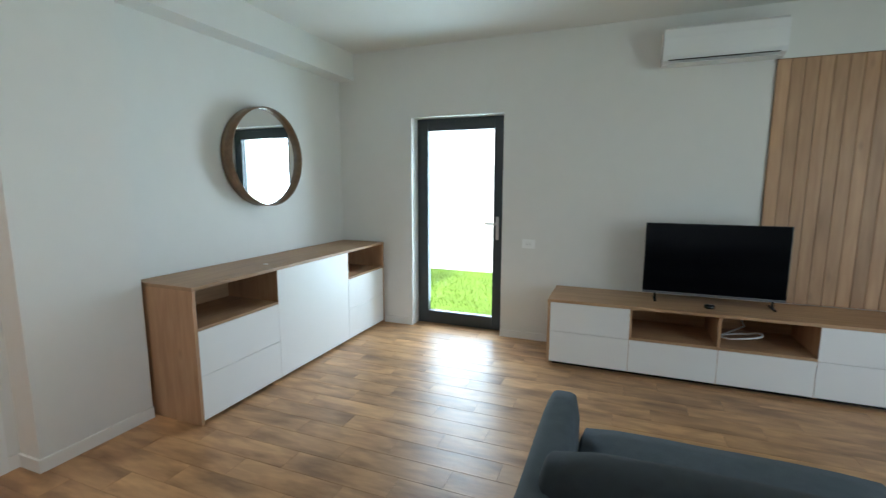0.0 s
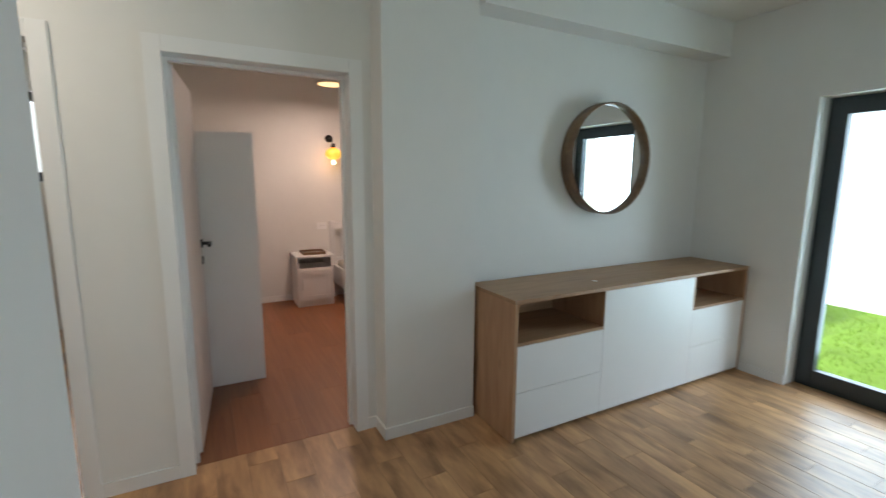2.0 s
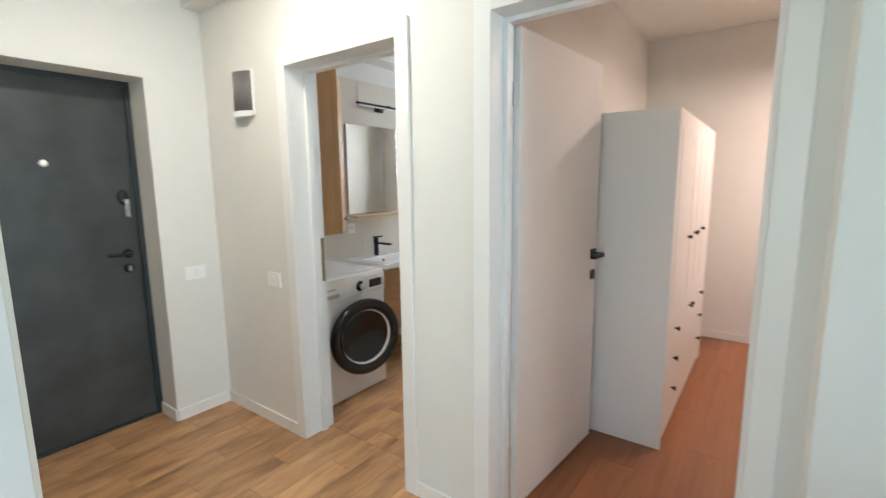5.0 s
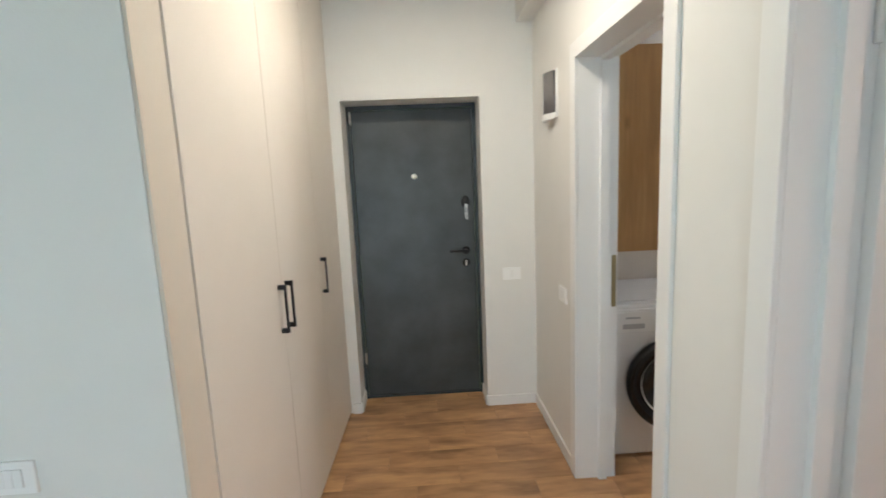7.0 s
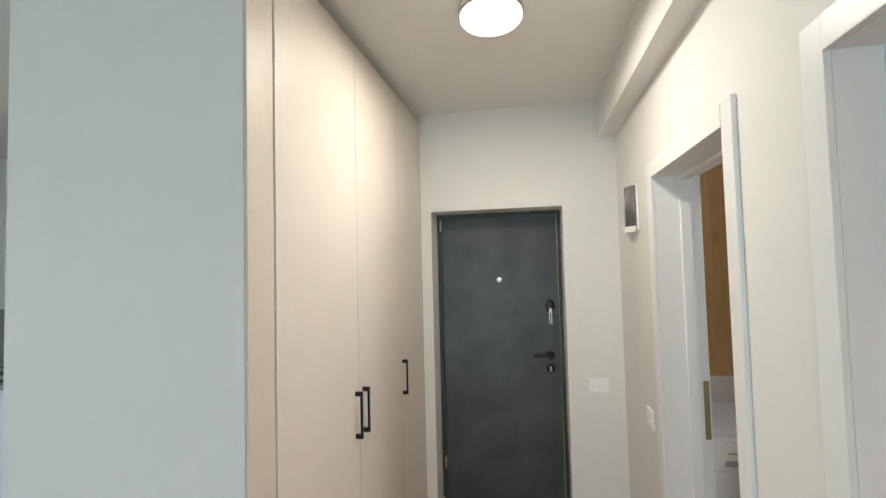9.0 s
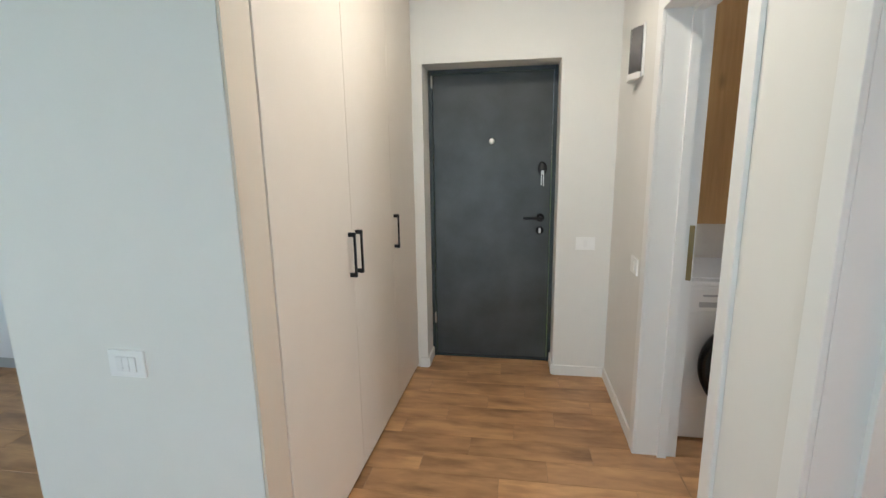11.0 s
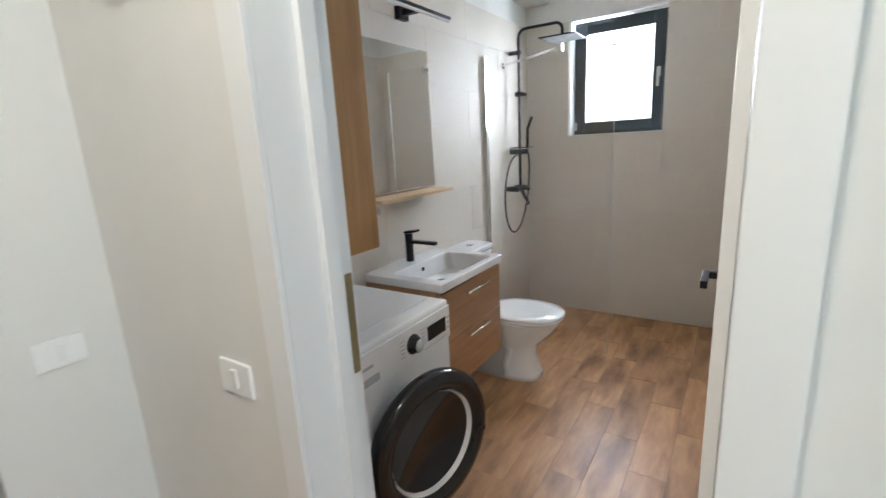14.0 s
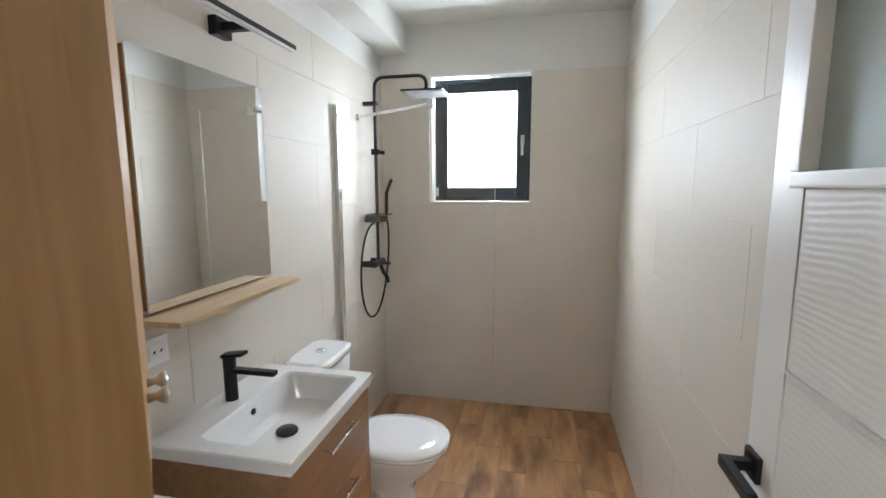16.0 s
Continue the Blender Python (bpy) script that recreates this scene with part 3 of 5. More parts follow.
closet_part("carcass", (-0.66, -0.022, -1.684, -0.004, 0.06, 2.655), 0.0, CREAM, closet)
closet_part("end_panel", (-0.0145, -0.005, -1.8640, -1.7385, 0.001, 2.698), 0.001, simple("beige_laminate", (0.70, 0.63, 0.54), 0.45, bump=0.05, scale=120, vary=0.02), closet, "cream end panel on the partition")
closet_part("plinth", (-0.64, -0.05, -1.680, -0.004, 0.001, 0.0595), 0.0, simple("dark_plinth", (0.10, 0.085, 0.07), 0.6), closet, "dark recessed plinth")
for ya, yb, hy in ((-1.735, -1.122, -1.160), (-1.119, -0.530, -1.080), (-0.527, -0.006, -0.494)):
    d = closet_part("door", (-0.020, 0, ya, yb, 0.025, 2.65), 0.0015, CREAM, closet, "flat cream closet door")
    hd = closet_part("handle", (0.022, 0.030, hy - 0.006, hy + 0.006, 0.958, 1.148), 0.001, BLACK, d, "square black bar handle")
    for z in (0.9575, 1.1305):
        closet_part("mount", (0.0, 0.0305, hy - 0.0065, hy + 0.0065, z, z + 0.018), 0.001, BLACK, hd)

box1 = thing("distribution_board", (0, -0.44, 1.95), "small white fuse box with a smoked cover above head height", "fuse box")
part("housing", box(-0.010, 0, -0.525, -0.325, 1.825, 2.066, 0.004), TRIM, box1)
bm = bmesh.new()
cols = [(i / 10, math.sin(math.pi * i / 10) * 0.035 + 0.012) for i in range(11)]
lo = [bm.verts.new((-d, -0.517 + 0.184 * s, 1.848)) for s, d in cols]
hi = [bm.verts.new((-d, -0.517 + 0.184 * s, 2.058)) for s, d in cols]
for i in range(10):
    bm.faces.new((lo[i], lo[i + 1], hi[i + 1], hi[i]))
bm.faces.new(lo), bm.faces.new(hi[::-1]), bm.faces.new((lo[0], hi[0], hi[-1], lo[-1]))
part("cover", bm, simple("smoked_plastic", (0.16, 0.15, 0.15), 0.18, vary=0.25, scale=25), box1, "smoked grey curved cover", smooth=True)
bm = bmesh.new()
lo = [bm.verts.new((-d - 0.006, -0.523 + 0.196 * s, 1.818)) for s, d in cols]
hi = [bm.verts.new((-d - 0.006, -0.523 + 0.196 * s, 1.847)) for s, d in cols]
for i in range(10):
    bm.faces.new((lo[i], lo[i + 1], hi[i + 1], hi[i]))
bm.faces.new(lo), bm.faces.new(hi[::-1]), bm.faces.new((lo[0], hi[0], hi[-1], lo[-1]))
part("lip", bm, TRIM, box1)


PLATE = simple("white_switch_plastic", (0.90, 0.90, 0.89), 0.3, vary=0.01)


def switch(name, label, axis, at, w=0.118, h=0.082, keys=1, group="switches and sockets", side=-1):
    """White wall plate; axis is the wall's normal."""
    x, y, z = at
    t = thing(name, at, label, "socket" if "socket" in name else "switch", group)

    def b(u0, u1, d0, d1, z0, z1, bev):
        if axis == "y":
            return box(x + u0, x + u1, y + side * d0, y + side * d1, z + z0, z + z1, bev)
        return box(x + side * d0, x + side * d1, y + u0, y + u1, z + z0, z + z1, bev)
    part("plate", b(-w / 2, w / 2, 0, 0.008, -h / 2, h / 2, 0.002), PLATE, t)
    if keys == 0:
        part("insert", b(-0.030, 0.030, 0.0081, 0.0105, -0.022, 0.022, 0.002), WHITE, t)
        for u in (-0.012, 0.012):
            part("hole", b(u - 0.003, u + 0.003, 0.0106, 0.0109, -0.003, 0.003, 0), BLACKPL, t)
    else:
        kw = min(0.024, 0.066 / keys)
        for i in range(keys):
            u = (i - (keys - 1) / 2) * kw
            part("rocker", b(u - kw / 2 + 0.0006, u + kw / 2 - 0.0006, 0.0081, 0.0125, -0.023, 0.023, 0.0015), WHITE, t)
    return t


switch("light_switch", "white single light switch beside the entrance door", "y", (-0.157, 0, 0.908), keys=1)
switch("light_switch", "white switch plate by the bathroom door", "x", (0, -0.600, 0.906), keys=1)
switch("light_switch", "white three-key switch on the closet's end wall", "y", (-1.714, -1.865, 0.868), keys=3)
switch("wall_socket", "white double wall socket near the terrace door", "y", (-2.02, SOUTH, 0.893), keys=0, side=1)

lamp_h = thing("ceiling_lamp", (-0.68, -1.18, HC), "round lit ceiling lamp with a grey rim", "lamp")
part("rim", lathe([(0.0, 0.0), (0.124, 0.0), (0.128, -0.030), (0.0, -0.031)], (-0.68, -1.18, HC), seg=40), simple("grey_rim", (0.55, 0.52, 0.48), 0.4), lamp_h, smooth=True)
part("diffuser", lathe([(0.0, -0.0315), (0.1245, -0.0315), (0.1245, -0.050), (0.112, -0.064), (0.06, -0.073), (0.0, -0.074)], (-0.68, -1.18, HC), seg=40), glow("lamp_opal", (1.0, 0.93, 0.82), 3.0), lamp_h, "glowing opal diffuser", smooth=True)

# ---- living room ----
sb = thing("sideboard", (-0.35, -4.72, 0), "long oak sideboard with white fronts and two open niches", "sideboard")
SX0, SX1, SY0, SY1, SZ = -0.538, -0.060, -5.828, -3.600, 0.842
part("top", box(SX0 - 0.004, SX1, SY0 - 0.002, SY1 + 0.002, SZ - 0.022, SZ, 0.0015), OAKY, sb, "oak veneer top")
part("side", box(SX0 - 0.002, SX1, SY1 - 0.022, SY1, 0.001, SZ - 0.0225, 0.0015), OAKZ, sb)
part("side", box(SX0 - 0.002, SX1, SY0, SY0 + 0.022, 0.001, SZ - 0.0225, 0.0015), OAKZ, sb)
part("back", box(SX1 - 0.010, SX1, SY0 + 0.0225, SY1 - 0.0225, 0.03, SZ - 0.0225), OAKY, sb)
part("niche_floor", box(SX0 + 0.002, SX1 - 0.0105, SY1 - 0.70, SY1 - 0.0225, 0.575, 0.593, 0.001), OAKY, sb)
part("niche_floor", box(SX0 + 0.002, SX1 - 0.0105, SY0 + 0.0225, SY0 + 0.65, 0.575, 0.593, 0.001), OAKY, sb)
part("divider", box(SX0 + 0.002, SX1 - 0.0105, -4.306, -4.288, 0.03, SZ - 0.0225, 0.001), OAKZ, sb)
part("divider", box(SX0 + 0.002, SX1 - 0.0105, -5.190, -5.172, 0.03, SZ - 0.0225, 0.001), OAKZ, sb)
part("plinth", box(SX0 + 0.05, SX1 - 0.02, SY0 + 0.03, SY1 - 0.03, 0.001, 0.028), BLACKPL, sb)
for ya, yb, za, zb in ((-4.286, -3.6235, 0.300, 0.573), (-4.286, -3.6235, 0.026, 0.297), (-5.174, -4.289, 0.026, SZ - 0.024), (-5.806, -5.177, 0.300, 0.573), (-5.806, -5.177, 0.026, 0.297)):
    part("front", box(SX0 - 0.001, SX0 + 0.0175, ya, yb, za, zb, 0.0012), WHITE, sb, "glossy white handleless front")

part("cable_grommet", lathe([(0.0, 0.0), (0.016, 0.0), (0.0145, 0.002), (0.0, 0.002)], (SX0 + 0.16, -4.36, SZ + 0.0002), seg=20), WHITE, sb, "small white cable cover", smooth=True)
mir = thing("round_mirror", (-0.045, -4.700, 1.636), "round wall mirror in a deep walnut hoop", "mirror")
WALNUT = wood("walnut_hoop", (0.10, 0.058, 0.03), (0.24, 0.145, 0.08), "y", 0.4)
bm = lathe([(0.374, -0.012), (0.386, -0.014), (0.386, -0.116), (0.380, -0.120), (0.376, -0.116), (0.374, -0.014)], (-0.045, -4.700, 1.636), "x", seg=72)
bm.faces.ensure_lookup_table()
caps = [f for f in bm.faces if len(f.verts) > 4]
bmesh.ops.delete(bm, geom=caps, context="FACES_ONLY")
part("hoop", bm, WALNUT, mir, "deep walnut veneer hoop", smooth=True)
part("mirror_glass", lathe([(0.0, -0.0), (0.05, -0.0), (0.05, -0.067), (0.3745, -0.069), (0.3745, -0.075), (0.0, -0.075)], (-0.045, -4.700, 1.636), "x", seg=72), MIRROR, mir, "clear mirror glass")

tvs = thing("tv_stand", (-3.45, -5.57, 0), "low oak media unit with white drawers and open niches", "media unit")
VX0, VX1, VY0, VY1, VZ = -4.640, -2.285, -5.828, -5.310, 0.538
part("top", box(VX0 - 0.002, VX1 + 0.002, VY0, VY1 + 0.004, VZ - 0.022, VZ, 0.0015), OAK, tvs, "oak veneer top")
part("side", box(VX1 - 0.020, VX1, VY0, VY1 + 0.002, 0.02, VZ - 0.0225, 0.001), OAKZ, tvs)
part("side", box(VX0, VX0 + 0.020, VY0, VY1 + 0.002, 0.02, VZ - 0.0225, 0.001), OAKZ, tvs)
part("back", box(VX0 + 0.0205, VX1 - 0.0205, VY0, VY0 + 0.01, 0.03, VZ - 0.0225), OAK, tvs)
part("niche_floor", box(-4.0255, -2.9005, VY0 + 0.0105, VY1 - 0.002, 0.282, 0.301, 0.001), OAK, tvs)
for x in (-2.900, -3.472, -4.044):
    part("divider", box(x, x + 0.018, VY0 + 0.0105, VY1 - 0.002, 0.302 if x == -3.465 else 0.03, VZ - 0.0225, 0.001), OAKZ, tvs)
part("plinth", box(VX0 + 0.04, VX1 - 0.04, VY0 + 0.02, VY1 - 0.05, 0.001, 0.029), BLACKPL, tvs)
for xa, xb, za, zb in ((-2.884, -2.307, 0.284, 0.514), (-2.884, -2.307, 0.036, 0.281), (-3.462, -2.887, 0.036, 0.280), (-4.024, -3.465, 0.036, 0.280), (-4.618, -4.027, 0.284, 0.514), (-4.618, -4.027, 0.036, 0.281)):
    part("front", box(xa, xb, VY1 - 0.0175, VY1 + 0.001, za, zb, 0.0012), WHITE, tvs, "glossy white handleless drawer front")
pts = [(-3.62 + 0.14 * math.cos(a), -5.50 + 0.10 * math.sin(a), 0.318 + 0.012 * (1 + math.sin(2 * a)) + 0.05 * max(0, math.cos(a - 2.6))) for a in [i * 0.26 for i in range(22)]]
solo("cable", tube([(-3.50, -5.78, 0.40), (-3.53, -5.70, 0.37)] + pts + [(-3.70, -5.72, 0.36), (-3.68, -5.80, 0.42)], 0.006), TRIM, "loose white cable coiled in the niche", "cable", smooth=True)

tv = thing("television", (-3.43, -5.60, VZ), "switched-off black flat television on two feet", "television")
part("screen", box(-3.900, -2.976, -5.598, -5.594, 0.610, 1.128, 0.001), simple("dark_screen", (0.003, 0.003, 0.004), 0.14, vary=0.0, gloss=0.2), tv, "dark glossy screen")
part("bezel", box(-3.908, -2.968, -5.625, -5.5985, 0.598, 1.136, 0.004), BLACKPL, tv)
part("chin", box(-3.905, -2.971, -5.5984, -5.592, 0.593, 0.6095, 0.002), simple("grey_trim", (0.22, 0.22, 0.23), 0.35, 0.6), tv, "thin grey lower trim")
part("rear_housing", box(-3.75, -3.11, -5.670, -5.6255, 0.64, 0.98, 0.015), BLACKPL, tv)
for x, s in ((-3.06, 1), (-3.83, -1)):
    bm = box(x - 0.010, x + 0.010, -5.690, -5.530, VZ, VZ + 0.010, 0.003)
    part("foot", box(x - 0.008, x + 0.008, -5.622, -5.602, VZ + 0.009, 0.600, 0.003, bm=bm), BLACKPL, tv)
puck = thing("media_box", (-3.415, -5.47, VZ), "small black media puck on the unit", "gadget")
part("body", lathe([(0.0, 0), (0.034, 0), (0.036, 0.006), (0.036, 0.018), (0.030, 0.024), (0.0, 0.025)], (-3.415, -5.47, VZ), seg=28), BLACKPL, puck, smooth=True)

slats = thing("slat_panel", (-4.4, SOUTH, VZ), "vertical oak plank panelling behind the television", "wall panel")
part("backing", box(-5.27, -3.765, SOUTH, SOUTH + 0.006, 0.5405, 2.318), simple("dark_backing", (0.22, 0.14, 0.075), 0.7), slats)
slat_me = None
for i in range(18):
    x = -3.768 - 0.0835 * i
    if slat_me is None:
        slat_me = finish(box(-0.0405, 0.0405, 0, 0.016, 0, 1.768, 0.005), "slat", OAKZ)
    ob = new("slat", slat_me)
    ob.parent, ob.location = slats, (x - 0.0405 + 4.4, 0.006, 0.0045)

ac = thing("air_conditioner", (-3.37, -5.75, 2.45), "white wall-mounted air conditioner", "air conditioner")
bm = bmesh.new()
prof = [(SOUTH + 0.0, 2.318), (SOUTH + 0.12, 2.312), (SOUTH + 0.175, 2.330), (SOUTH + 0.190, 2.365), (SOUTH + 0.196, 2.48), (SOUTH + 0.188, 2.545), (SOUTH + 0.165, 2.565), (SOUTH + 0.0, 2.568)]
e0 = [bm.verts.new((-3.005, y, z)) for y, z in prof]
e1 = [bm.verts.new((-3.780, y, z)) for y, z in prof]
for i in range(len(prof)):
    bm.faces.new((e0[i], e0[(i + 1) % 8], e1[(i + 1) % 8], e1[i]))
bm.faces.new(e0[::-1]), bm.faces.new(e1)
bmesh.ops.bevel(bm, geom=[e for e in bm.edges if abs(e.verts[0].co.x - e.verts[1].co.x) < 0.01], offset=0.006, segments=2, affect="EDGES", clamp_overlap=True)
part("body", bm, ENAMEL, ac)
part("flap", box(-3.735, -3.045, SOUTH + 0.10, SOUTH + 0.182, 2.3065, 2.3115, 0.002), ENAMEL, ac)
part("outlet_slot", box(-3.735, -3.045, SOUTH + 0.1845, SOUTH + 0.1925, 2.3275, 2.3335), BLACKPL, ac, "dark outlet slot")

sofa = thing("sofa", (-3.7, -3.35, 0), "blue-grey fabric sofa with slim arms and dark back cushions", "sofa")


def cushion(x0, x1, y0, y1, z0, z1, r, puff=0.0, seg=5):
    bm = box(x0, x1, y0, y1, z0, z1)
    bmesh.ops.subdivide_edges(bm, edges=bm.edges[:], cuts=6, use_grid_fill=True)
    c = Vector(((x0 + x1) / 2, (y0 + y1) / 2, (z0 + z1) / 2))
    h = Vector(((x1 - x0) / 2, (y1 - y0) / 2, (z1 - z0) / 2))
    for v in bm.verts:
        d = v.co - c
        q = Vector([max(-h[i] + r, min(h[i] - r, d[i])) for i in range(3)])
        o = d - q
        if o.length > 1e-6:
            d = q + o.normalized() * r
        u = [d[i] / h[i] for i in range(3)]
        d.z += puff * (1 - u[0] ** 2) * (1 - u[1] ** 2) * (1 if u[2] > 0 else -0.3)
        v.co = c + d + 0.004 * Vector((noise.noise(v.co * 5), noise.noise(v.co * 5 + Vector((9, 0, 0))), noise.noise(v.co * 5 + Vector((0, 9, 0)))))
    return bm


part("base", cushion(-4.75, -2.66, -3.66, -2.86, 0.10, 0.30, 0.03), FABRIC, sofa, smooth=True)
part("arm", cushion(-2.672, -2.530, -3.70, -2.80, 0.09, 0.572, 0.055), FABRIC, sofa, "slim rounded arm", smooth=True)
part("arm", cushion(-4.88, -4.75, -3.70, -2.86, 0.09, 0.572, 0.055), FABRIC, sofa, "slim rounded arm", smooth=True)
part("seat_cushion", cushion(-3.70, -2.67, -3.72, -3.02, 0.265, 0.42, 0.05, 0.015), FABRIC, sofa, smooth=True)
part("seat_cushion", cushion(-4.745, -3.705, -3.72, -3.02, 0.265, 0.42, 0.05, 0.015), FABRIC, sofa, smooth=True)
part("backrest", cushion(-4.75, -2.668, -3.01, -2.85, 0.28, 0.585, 0.05), FABRIC, sofa, smooth=True)
part("back_cushion", cushion(-3.70, -2.60, -3.14, -2.95, 0.42, 0.655, 0.075, 0.02), FABRIC2, sofa, "dark grey plump back cushion", smooth=True)
part("back_cushion", cushion(-4.74, -3.71, -3.14, -2.95, 0.42, 0.655, 0.075, 0.02), FABRIC2, sofa, "dark grey plump back cushion", smooth=True)
for x in (-2.74, -4.68):
    for y in (-3.60, -2.92):
        part("leg", rod((x, y, 0.0), (x, y, 0.10), 0.018, r2=0.024), BLACKPL, sofa)

# kitchen edge seen past the partition
kit = thing("kitchen_base_unit", (-3.8, -0.15, 0), "pale blue-white kitchen base units on a grey plinth", "kitchen cabinet")
BLUEW = simple("pale_blue_front", (0.70, 0.75, 0.82), 0.35, vary=0.015)
part("plinth", box(-5.58, -2.13, -0.40, 0.10, 0.001, 0.10), simple("grey_plinth", (0.38, 0.42, 0.46), 0.4), kit, "grey plinth")
part("body", box(-5.58, -2.13, -0.43, 0.10, 0.101, 0.90), BLUEW, kit)
for i in range(6):
    a = -5.57 + i * 0.572
    part("front", box(a, a + 0.568, -0.450, -0.4305, 0.105, 0.895, 0.0015), BLUEW, kit)
wt = thing("worktop", (-3.8, -0.17, 0.901), "grey-brown kitchen worktop with a matching upstand", "worktop")
STONE = simple("grey_brown_worktop", (0.30, 0.285, 0.26), 0.45, bump=0.05, scale=40, vary=0.15)
part("slab", box(-5.59, -2.125, -0.47, 0.12, 0.901, 0.94, 0.002), STONE, wt)
part("upstand", box(-5.59, -2.125, 0.121, 0.14, 0.901, 1.40, 0.002), STONE, wt)
hob = thing("hob", (-4.48, -0.2, 0.94), "flat black glass hob on the kitchen worktop", "hob")
part("glass_plate", box(-4.77, -4.19, -0.43, 0.06, 0.9402, 0.948, 0.002), BLACKPL, hob)
for x in (-4.63, -4.33):
    for y in (-0.32, -0.06):
        part("ring_mark", lathe([(0.07, 0.0), (0.085, 0.0), (0.085, 0.0006), (0.07, 0.0006)], (x, y, 0.9482), seg=32), MATS["grey_plinth"], hob)

# ---- bedroom ----
wr = thing("wardrobe", (1.8, -2.1, 0), "white wardrobe with drawers and small dark knobs", "wardrobe")
WX0, WX1, WY0, WY1, WZ = 1.020, 2.60, -2.480, -1.91, 1.795
WPAINT = simple("white_foil", (0.80, 0.79, 0.78), 0.4, vary=0.012)
part("side", box(WX0, WX0 + 0.02, WY0 + 0.001, WY1, 0.0, WZ, 0.001), WPAINT, wr)
part("side", box(WX1 - 0.02, WX1, WY0 + 0.001, WY1, 0.0, WZ, 0.001), WPAINT, wr)
part("top", box(WX0 + 0.0205, WX1 - 0.0205, WY0 + 0.002, WY1, WZ - 0.02, WZ - 0.0005, 0.001), WPAINT, wr)
part("carcass", box(WX0 + 0.0205, WX1 - 0.0205, WY0 + 0.022, WY1, 0.05, WZ - 0.0205), WPAINT, wr)
part("plinth", box(WX0 + 0.0205, WX1 - 0.0205, WY0 + 0.03, WY0 + 0.05, 0.0, 0.0495), WPAINT, wr)


def knob(parent, x, z):
    part("knob", lathe([(0.0, 0.0), (0.006, 0.0), (0.006, -0.012), (0.014, -0.018), (0.014, -0.024), (0.0, -0.027)], (x, WY0, z), "y", seg=16), BLACK, parent, "small dark knob", smooth=True)


for c in range(3):
    a, b = WX0 + 0.022 + c * 0.5075, WX0 + 0.022 + c * 0.5075 + 0.505
    if c != 1:
        d = part("door", box(a, b, WY0, WY0 + 0.0215, 0.705, WZ - 0.022, 0.0015), WPAINT, wr)
        part("door_panel", box(a + 0.07, b - 0.07, WY0 - 0.003, WY0 - 0.0002, 0.775, WZ - 0.092, 0.0015), WPAINT, d)
        knob(d, b - 0.035 if c == 0 else a + 0.035, 1.11)
        for z0 in (0.530, 0.355, 0.055):
            z1 = {0.530: 0.702, 0.355: 0.527, 0.055: 0.352}[z0]
            d = part("drawer", box(a, b, WY0, WY0 + 0.0215, z0, z1, 0.0015), WPAINT, wr)
            knob(d, (a + b) / 2 - 0.02, {0.530: 0.615, 0.355: 0.440, 0.055: 0.26}[z0])
    else:
        m = (a + b) / 2
        for p, q, k in ((a, m - 0.001, m - 0.035), (m + 0.001, b, m + 0.035)):
            d = part("door", box(p, q, WY0, WY0 + 0.0215, 0.705, WZ - 0.022, 0.0015), WPAINT, wr)
            part("door_panel", box(p + 0.05, q - 0.05, WY0 - 0.003, WY0 - 0.0002, 0.775, WZ - 0.092, 0.0015), WPAINT, d)
            knob(d, k, 1.11)
            d = part("door", box(p, q, WY0, WY0 + 0.0215, 0.055, 0.702, 0.0015), WPAINT, wr)
            knob(d, k, 0.635)

ns = thing("nightstand", (2.98, -3.26, 0), "white panelled nightstand with an open niche", "nightstand")
NX0, NX1, NY0, NY1, NZ = 2.80, 3.18, -3.465, -3.055, 0.60
part("top", box(NX0 - 0.015, NX1, NY0 - 0.015, NY1 + 0.015, NZ - 0.022, NZ, 0.003), WPAINT, ns)
part("side", box(NX0, NX1, NY0, NY0 + 0.02, 0.0, NZ - 0.0225, 0.002), WPAINT, ns)
part("side", box(NX0, NX1, NY1 - 0.02, NY1, 0.0, NZ - 0.0225, 0.002), WPAINT, ns)
part("shelf", box(NX0 + 0.004, NX1 - 0.01, NY0 + 0.0205, NY1 - 0.0205, 0.435, 0.453, 0.001), WPAINT, ns)
part("back", box(NX1 - 0.0095, NX1, NY0 + 0.0205, NY1 - 0.0205, 0.05, NZ - 0.0225), WPAINT, ns)
nd = part("door", box(NX0 + 0.001, NX0 + 0.02, NY0 + 0.0215, NY1 - 0.0215, 0.075, 0.433, 0.002), WPAINT, ns)
for args in ((NY0 + 0.023, NY1 - 0.023, 0.370, 0.431), (NY0 + 0.023, NY1 - 0.023, 0.077, 0.130), (NY0 + 0.023, NY0 + 0.075, 0.1305, 0.3695), (NY1 - 0.075, NY1 - 0.023, 0.1305, 0.3695)):
    part("rail", box(NX0 - 0.007, NX0 + 0.0009, *args, 0.0015), WPAINT, nd)
part("handle", box(NX0 - 0.028, NX0 - 0.020, NY1 - 0.054, NY1 - 0.044, 0.20, 0.33, 0.002), STEEL, nd, "slim metal handle")
part("plinth", box(NX0 + 0.012, NX0 + 0.03, NY0 + 0.0205, NY1 - 0.0205, 0.0, 0.0745), WPAINT, ns)
tray = thing("tray", (2.98, -3.27, NZ), "small dark wooden tray on the nightstand", "tray")
part("base", box(2.85, 3.10, -3.40, -3.14, NZ, NZ + 0.010, 0.003), WALNUT, tray)
